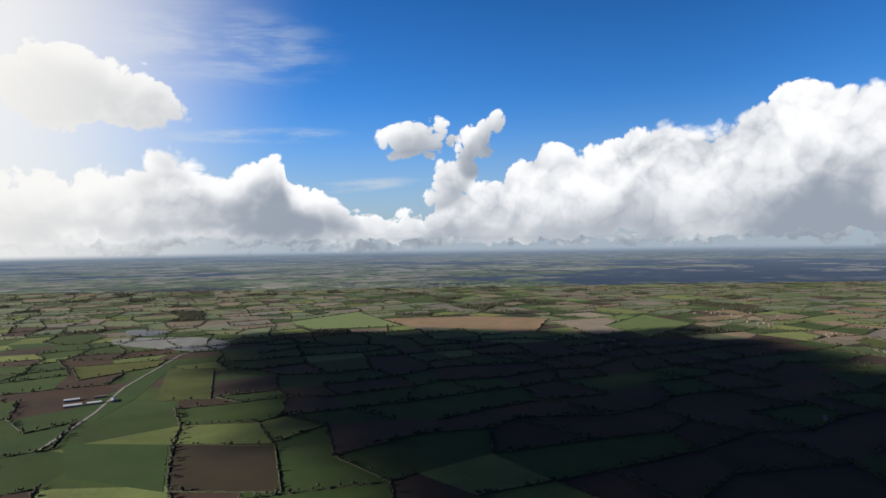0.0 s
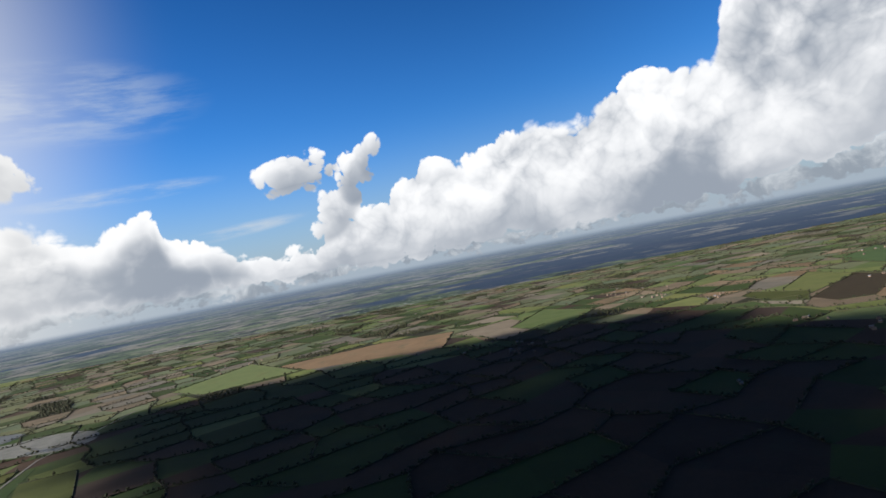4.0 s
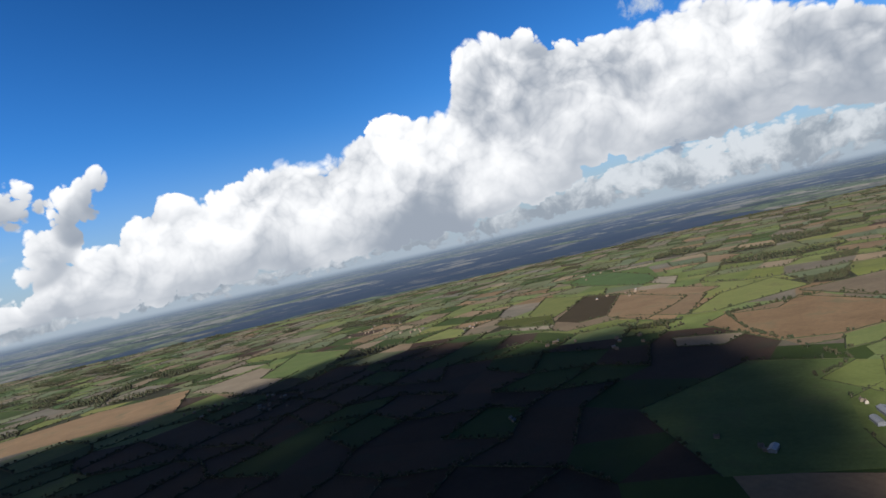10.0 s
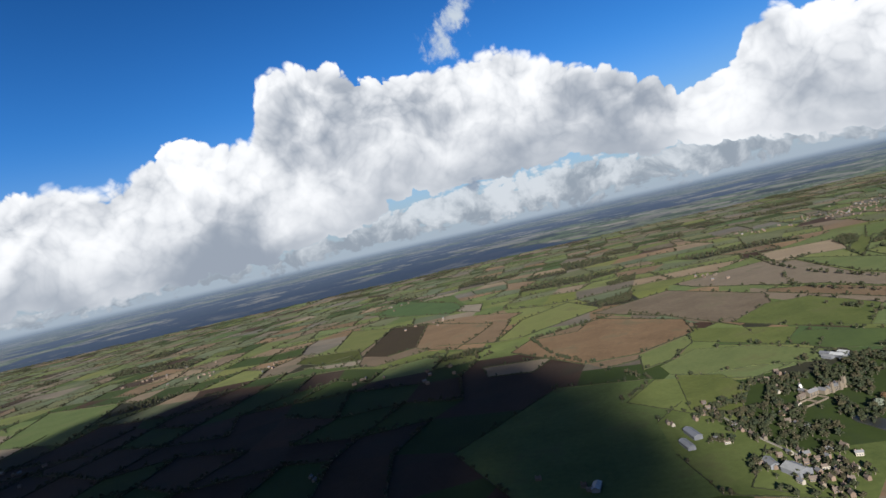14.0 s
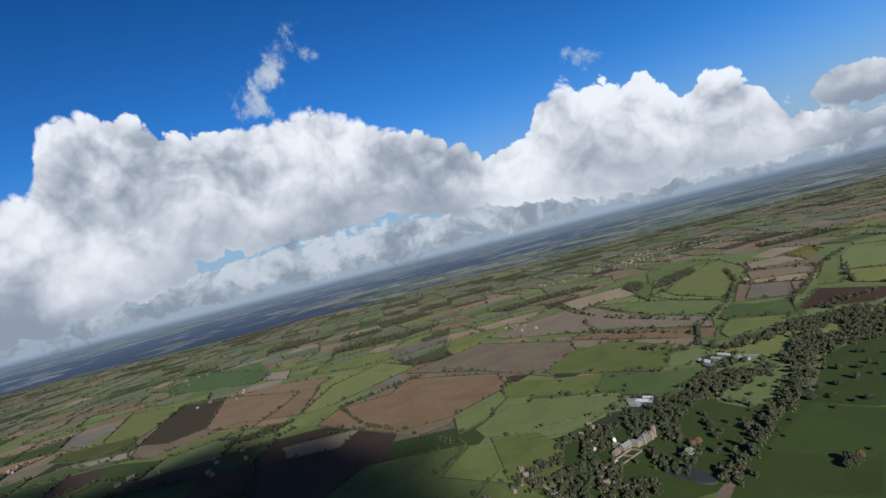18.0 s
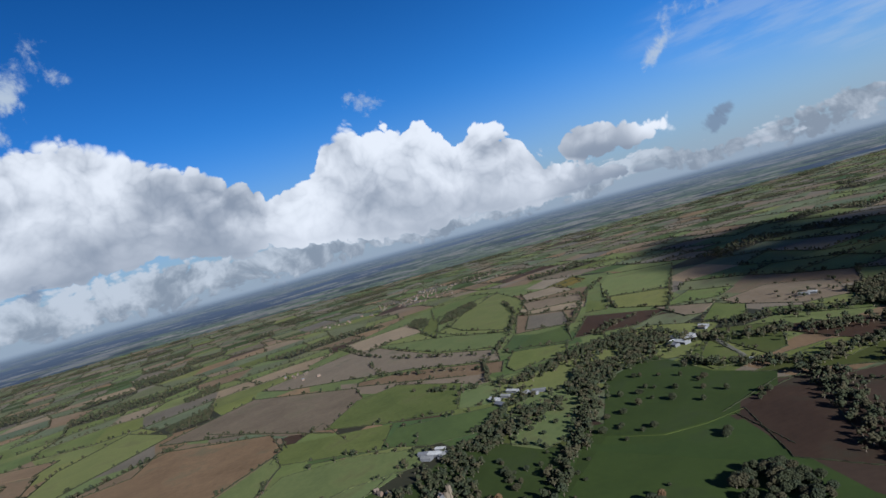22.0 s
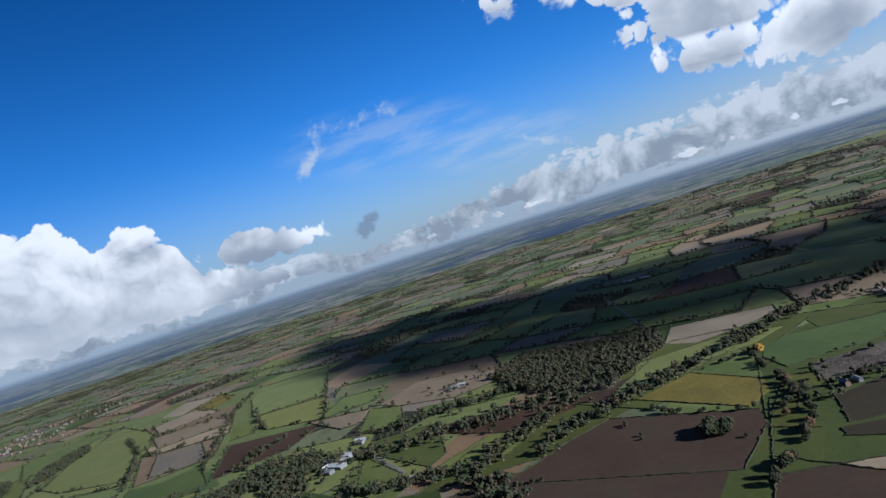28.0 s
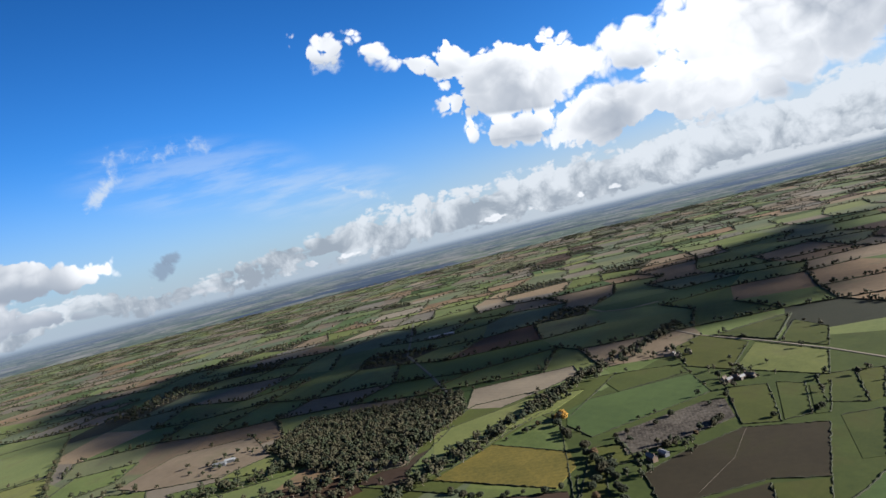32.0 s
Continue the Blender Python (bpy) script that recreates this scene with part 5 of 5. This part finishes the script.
def house(x, y, turn, l=11.0, w=7.0, h=5.0, wall=None, roof=None, chimneys=1, near=True, label="brick village house with a pitched tiled roof", group="village houses", name="house"):
    root = new(name)
    root.location, root.rotation_euler = (x, y, 0.2), (0, 0, radians(turn))
    wall, roof = wall or WALL_BRICK, roof or ROOF_TILE
    l, w, h = l * 0.74, w * 0.78, h * 0.88
    rise = w * 0.42
    part("wall", gable_walls(l, w, h, rise), wall, root)
    rf = part("roof", gable_roof(l, w, h, rise), roof, root)
    for i in range(chimneys):
        cx = (l / 2 - 0.8) * (1 if i == 0 else -1)
        part("chimney", boxed(cx - 0.45, cx + 0.45, -0.45, 0.45, h + rise - 0.6, h + rise + 1.4), WALL_BRICK, rf)
    if near:
        for side in (-1, 1):
            for i in range(3):
                for z in (0.9, 2.6) if h > 3.9 else (0.9,):
                    cx = (i - 1) * l / 3.2
                    yy = side * w / 2
                    if side == -1 and i == 1 and z == 1.0:
                        part("door", boxed(cx - 0.5, cx + 0.5, yy - 0.06, yy + 0.02, 0, 2.05), WOOD, root)
                        continue
                    part("window", boxed(cx - 0.6, cx + 0.6, yy - 0.05, yy + 0.05, z, z + 1.2), GLASS, root)
    return tagged(root, label, "house", group)


def barn(x, y, turn, l=28.0, w=13.0, h=5.0, roof=None, label="long farm barn with a pale sheet roof", wall=None):
    root = new("barn")
    root.location, root.rotation_euler = (x, y, 0.2), (0, 0, radians(turn))
    l, w = l * 0.78, w * 0.78
    rise = w * 0.2
    part("wall", gable_walls(l, w, h, rise), wall or ROOF_DARK, root)
    part("roof", gable_roof(l, w, h, rise, 0.5, 0.15), roof or ROOF_SHEET, root)
    part("door", boxed(l / 2 - 0.02, l / 2 + 0.08, -2.2, 2.2, 0, 4.2), WOOD, root, "tall timber barn door")
    return tagged(root, label, "barn", "farm barns")


bd = random.Random(9)


def hamlet(places, spread_turn, near=True, label="village house with a pitched roof among gardens"):
    for x, y in places:
        mat = bd.choice((WALL_BRICK, WALL_BRICK, WALL_BRICK, WALL_STONE, WALL_CREAM))
        house(x, y, spread_turn + bd.choice((0, 90)) + bd.uniform(-14, 14), bd.uniform(7, 11), bd.uniform(5, 6.2), bd.uniform(3.8, 4.6), mat,
              bd.choice((ROOF_SLATE, ROOF_TILE, ROOF_TILE)), bd.choice((1, 2)), near,
              {"red brick": "red brick", "cream render": "cream rendered", "honey coloured stone": "honey stone", "white painted wall": "white painted"}[mat.name] + " " + label)


# village below the cloud-shaded land and the estate cottages
hamlet([(1186, 601), (1175, 595), (1167, 584), (1149, 608), (1143, 615), (1116, 592), (1107, 575), (1096, 586), (1049, 555), (1031, 567), (1015, 570), (985, 550), (974, 538), (992, 561)], 40)
hamlet([(878, 572), (868, 557), (859, 538), (891, 521), (902, 532), (874, 512), (861, 500), (844, 512), (915, 512), (894, 499), (876, 486), (856, 476), (835, 493), (909, 485), (928, 499), (941, 578), (952, 594), (963, 607), (976, 620),
        (1025, 652), (1014, 664), (1004, 645), (1035, 664), (994, 670), (925, 616), (934, 630), (1053, 674), (1047, 651), (979, 702), (973, 694), (970, 616), (896, 557), (910, 539), (904, 548), (846, 520), (839, 530), (869, 501), (871, 490), (882, 530), (888, 538), (881, 522), (851, 505), (864, 517), (835, 511), (827, 499), (821, 487), (885, 499), (898, 512), (850, 489)], 35)
barn(945, 661, 40, 40, 14, 5, ROOF_DARK, "long dark-roofed farm barn in the village")
barn(912, 659, 40, 34, 12, 4.5, ROOF_GREY)
barn(861, 536, 55, 30, 22, 6, ROOF_GREY, "wide pale-roofed workshop barn")
barn(874, 562, 35, 26, 12, 5, ROOF_GREY)
hamlet([(799, 806), (785, 732), (792, 742), (736, 1156), (743, 1173)], 20, True, "lone farmhouse with a pitched roof")
barn(791, 726, 15, 24, 12, 4.5, ROOF_SHEET)


def manor(x, y, turn):
    """Gothic manor in honey stone: a main range, wings, battlemented towers and pinnacles."""
    root = new("manor_house")
    root.location, root.rotation_euler = (x, y, 0.2), (0, 0, radians(turn))
    root.scale = (0.66, 0.66, 0.66)
    part("main_wall", gable_walls(34, 12, 10, 4), WALL_STONE, root)
    part("main_roof", gable_roof(34, 12, 10, 4), ROOF_SLATE, root)
    for cx, wx in ((-22, 12), (19, 10)):
        o = part("wing_wall", gable_walls(18, wx, 8.5, 4), WALL_STONE, root)
        o.location, o.rotation_euler = (cx, 4, 0), (0, 0, radians(90))
        o = part("wing_roof", gable_roof(18, wx, 8.5, 4), ROOF_SLATE, root)
        o.location, o.rotation_euler = (cx, 4, 0), (0, 0, radians(90))
    for tx, ty, s, hh in ((-10, -7, 5, 19), (12, -7, 5, 17), (26, -4, 6, 22)):
        t = part("tower", boxed(tx - s / 2, tx + s / 2, ty - s / 2, ty + s / 2, 0, hh), WALL_STONE, root)
        for i in range(4):
            ax, ay = tx + (s / 2 - 0.4) * (1, 1, -1, -1)[i], ty + (s / 2 - 0.4) * (1, -1, 1, -1)[i]
            bm = bmesh.new()
            limb(bm, (ax, ay, hh - 0.1), (ax, ay, hh + 3.2), 0.55, 0.08, 4)
            part("pinnacle", bm, WALL_STONE, t)
        for i in range(3):
            part("battlement", boxed(tx - s / 2 + 0.9 + i * 1.3, tx - s / 2 + 1.6 + i * 1.3, ty - s / 2, ty - s / 2 + 0.5, hh - 0.05, hh + 0.8), WALL_STONE, t)
    for i in range(7):
        for z in (1.5, 5.8):
            part("window", boxed(-14 + i * 4.4, -12.2 + i * 4.4, -6.06, -5.94, z, z + 2.6), GLASS, root)
    for i in range(3):
        part("chimney", boxed(-12 + i * 11, -10.6 + i * 11, -0.6, 0.6, 13, 17.5), WALL_BRICK, root)
    tagged(root, "honey stone gothic manor house with towers and pinnacles", "manor house")


manor(1104, 521, -35)


def garden_wall(line, label="low stone wall round the manor garden"):
    root = new("garden_wall")
    root.location = (*line[0], 0.2)
    for (x1, y1), (x2, y2) in zip(line, line[1:]):
        a = math.atan2(y2 - y1, x2 - x1)
        seg = part("wall_length", boxed(0, math.hypot(x2 - x1, y2 - y1), -0.3, 0.3, 0, 2.4), WALL_STONE, root)
        seg.location, seg.rotation_euler = (x1 - line[0][0], y1 - line[0][1], 0), (0, 0, a)
    tagged(root, label, "wall", "garden walls")


garden_wall([(1083, 538), (1033, 569), (1026, 555), (1075, 524), (1083, 538)])
garden_wall([(1067, 548), (1059, 534)])
garden_wall([(1050, 559), (1043, 545)])
house(1088, 544, -35, 22, 9, 6, WALL_STONE, ROOF_SLATE, 2, True, "stone stable range with a slate roof beside the manor", "estate buildings", "stable_block")
house(1074, 555, -35, 14, 7, 5, WALL_STONE, ROOF_TILE, 1, True, "stone coach house with a brown tiled roof", "estate buildings", "coach_house")
house(1096, 556, 55, 12, 7, 5, WALL_STONE, ROOF_SLATE, 1, True, "stone estate cottage under a slate roof", "estate buildings")
house(1111, 560, 20, 7, 5, 8, WALL_WHITE, ROOF_SLATE, 1, True, "tall white dovecote house among estate trees", "estate buildings")
# farmyards
for bx, by, t, l, w_, rm in ((1256, 525, 60, 30, 16, ROOF_SHEET), (1266, 541, 60, 26, 12, ROOF_DARK), (1244, 516, -30, 22, 11, ROOF_GREY), (1270, 519, 60, 20, 10, ROOF_SHEET), (1249, 538, 60, 22, 12, ROOF_GREY),
                             (1448, 393, 45, 30, 12, ROOF_SHEET), (1430, 407, 45, 24, 11, ROOF_GREY), (1418, 376, -45, 20, 10, ROOF_GREY), (1405, 363, 40, 18, 9, ROOF_GREY),
                             (1492, 68, 20, 40, 20, ROOF_SHEET), (1480, 82, 20, 36, 16, ROOF_SHEET), (1464, 94, 20, 40, 18, ROOF_SHEET), (1460, 111, 20, 30, 14, ROOF_DARK), (1480, 103, -70, 26, 14, ROOF_SHEET), (1499, 92, 20, 26, 14, ROOF_DARK), (1528, 26, 30, 26, 11, ROOF_SHEET), (1517, 33, 30, 20, 10, ROOF_TILE), (1558, -181, 40, 26, 11, ROOF_GREY), (1553, -195, 40, 20, 10, ROOF_SHEET), (1426, 426, 30, 30, 16, ROOF_SHEET), (1394, 420, 30, 26, 14, ROOF_DARK), (1413, 354, 60, 30, 10, ROOF_GREY),
                             (1288, 66, 40, 14, 8, ROOF_SHEET), (1028, -588, 15, 22, 10, ROOF_TILE), (1718, -890, 20, 40, 16, ROOF_SHEET), (1687, -911, 20, 36, 14, ROOF_SHEET),
                             (-838, 1345, 30, 50, 18, ROOF_SHEET), (-802, 1366, 30, 40, 16, ROOF_SHEET), (-770, 1388, -60, 36, 14, ROOF_DARK), (-871, 1395, 30, 44, 16, ROOF_SHEET), (-820, 1423, 30, 36, 14, ROOF_TILE)):
    barn(bx, by, t, l * 0.92, w_ * 0.92, 4.4, rm)
hamlet([(1033, -599), (1022, -588), (1012, -576), (999, -589), (1007, -596)], 10, True, "farmhouse beside hedged paddocks")
hamlet([(927, -468), (921, -465), (916, -474), (909, -472), (904, -481), (898, -479)], -25, True, "house beside green paddocks")
house(943, -256, -35, 15, 7, 5, WALL_BRICK, ROOF_SLATE, 2, True, "brick farmhouse with a dark slate roof by a tree belt", "farm houses")
barn(936, -268, -35, 14, 6, 3.5, ROOF_DARK, "dark-roofed farm building by a tree belt")
# far villages
for cx, cy, count, spread in ((570, 2026, 14, 90), (444, 2269, 10, 80), (1363, 2498, 9, 60), (1417, 2915, 14, 120), (1420, 2202, 7, 60), (1255, 1532, 4, 40), (1243, 1329, 6, 45), (1870, 1837, 6, 70), (2409, 2504, 8, 120),
                              (2114, 943, 8, 60), (3258, 993, 10, 90), (3352, 867, 12, 90), (3457, 685, 16, 90), (3389, 592, 22, 110), (3624, 550, 30, 130), (3754, 432, 30, 140), (3829, 289, 16, 120), (-670, 3273, 14, 200), (696, 4099, 16, 220), (2451, -1314, 10, 150), (2176, -2050, 14, 180)):
    for k in range(count):
        house(cx + bd.gauss(0, spread / 1.3), cy + bd.gauss(0, spread / 1.3), bd.uniform(-16, 196), bd.uniform(9, 15), bd.uniform(6.5, 8), 5,
              bd.choice((WALL_BRICK, WALL_BRICK, WALL_BRICK, WALL_STONE)), bd.choice((ROOF_SLATE, ROOF_TILE, ROOF_TILE)), 0, False, "small distant house in a country village", "far houses")


# ---- clouds that pass over the country behind the camera and shade it ----
def cloud(x, y, poly, seed, gap, high=2400.0):
    """A flat lumpy cumulus whose shade falls over the outline, given from (x, y) on the ground."""
    r = np.random.default_rng(seed)
    xs, ys = [p[0] for p in poly], [p[1] for p in poly]
    gx, gy = np.meshgrid(np.arange(min(xs), max(xs), gap), np.arange(min(ys), max(ys), gap))
    gx, gy = gx.ravel() + r.uniform(-0.5, 0.5, gx.size) * gap, gy.ravel() + r.uniform(-0.5, 0.5, gx.size) * gap
    k = inside(gx, gy, poly)
    n = int(k.sum())
    p = np.column_stack([gx[k] - x, gy[k] - y, r.uniform(-25, 25, n)])
    v, f = blobs(p, r.uniform(75, 140, n), 2, 0.3, 0.14, seed)
    ob = new("cloud", quick_mesh("cloud", v, f, CLOUD))
    ob.location = Vector((x, y, 0)) + sun_way * (high / sun_way.z)
    return tagged(ob, "flat white fair-weather cumulus cloud high over the fields", "cloud", "clouds")


cloud(300, 1500, [(-120, 800), (-300, 1300), (-470, 1580), (-760, 2150), (-760, 2440), (-146, 2430), (400, 2360), (940, 2330), (1160, 1880), (1220, 1500), (1270, 1050),
                  (1120, 830), (1010, 740), (890, 670), (790, 620), (700, 540), (500, 420), (150, 520)], 500, 98.0)
cloud(1900, -700, [(2240, -150), (1820, -200), (1630, -310), (1370, -410), (1270, -590), (1070, -700), (890, -830), (820, -1300), (960, -2100), (1220, -1640), (1560, -1310),
                   (1950, -1060), (2350, -950), (2750, -800), (3020, -500), (2650, -330)], 501, 132.0)
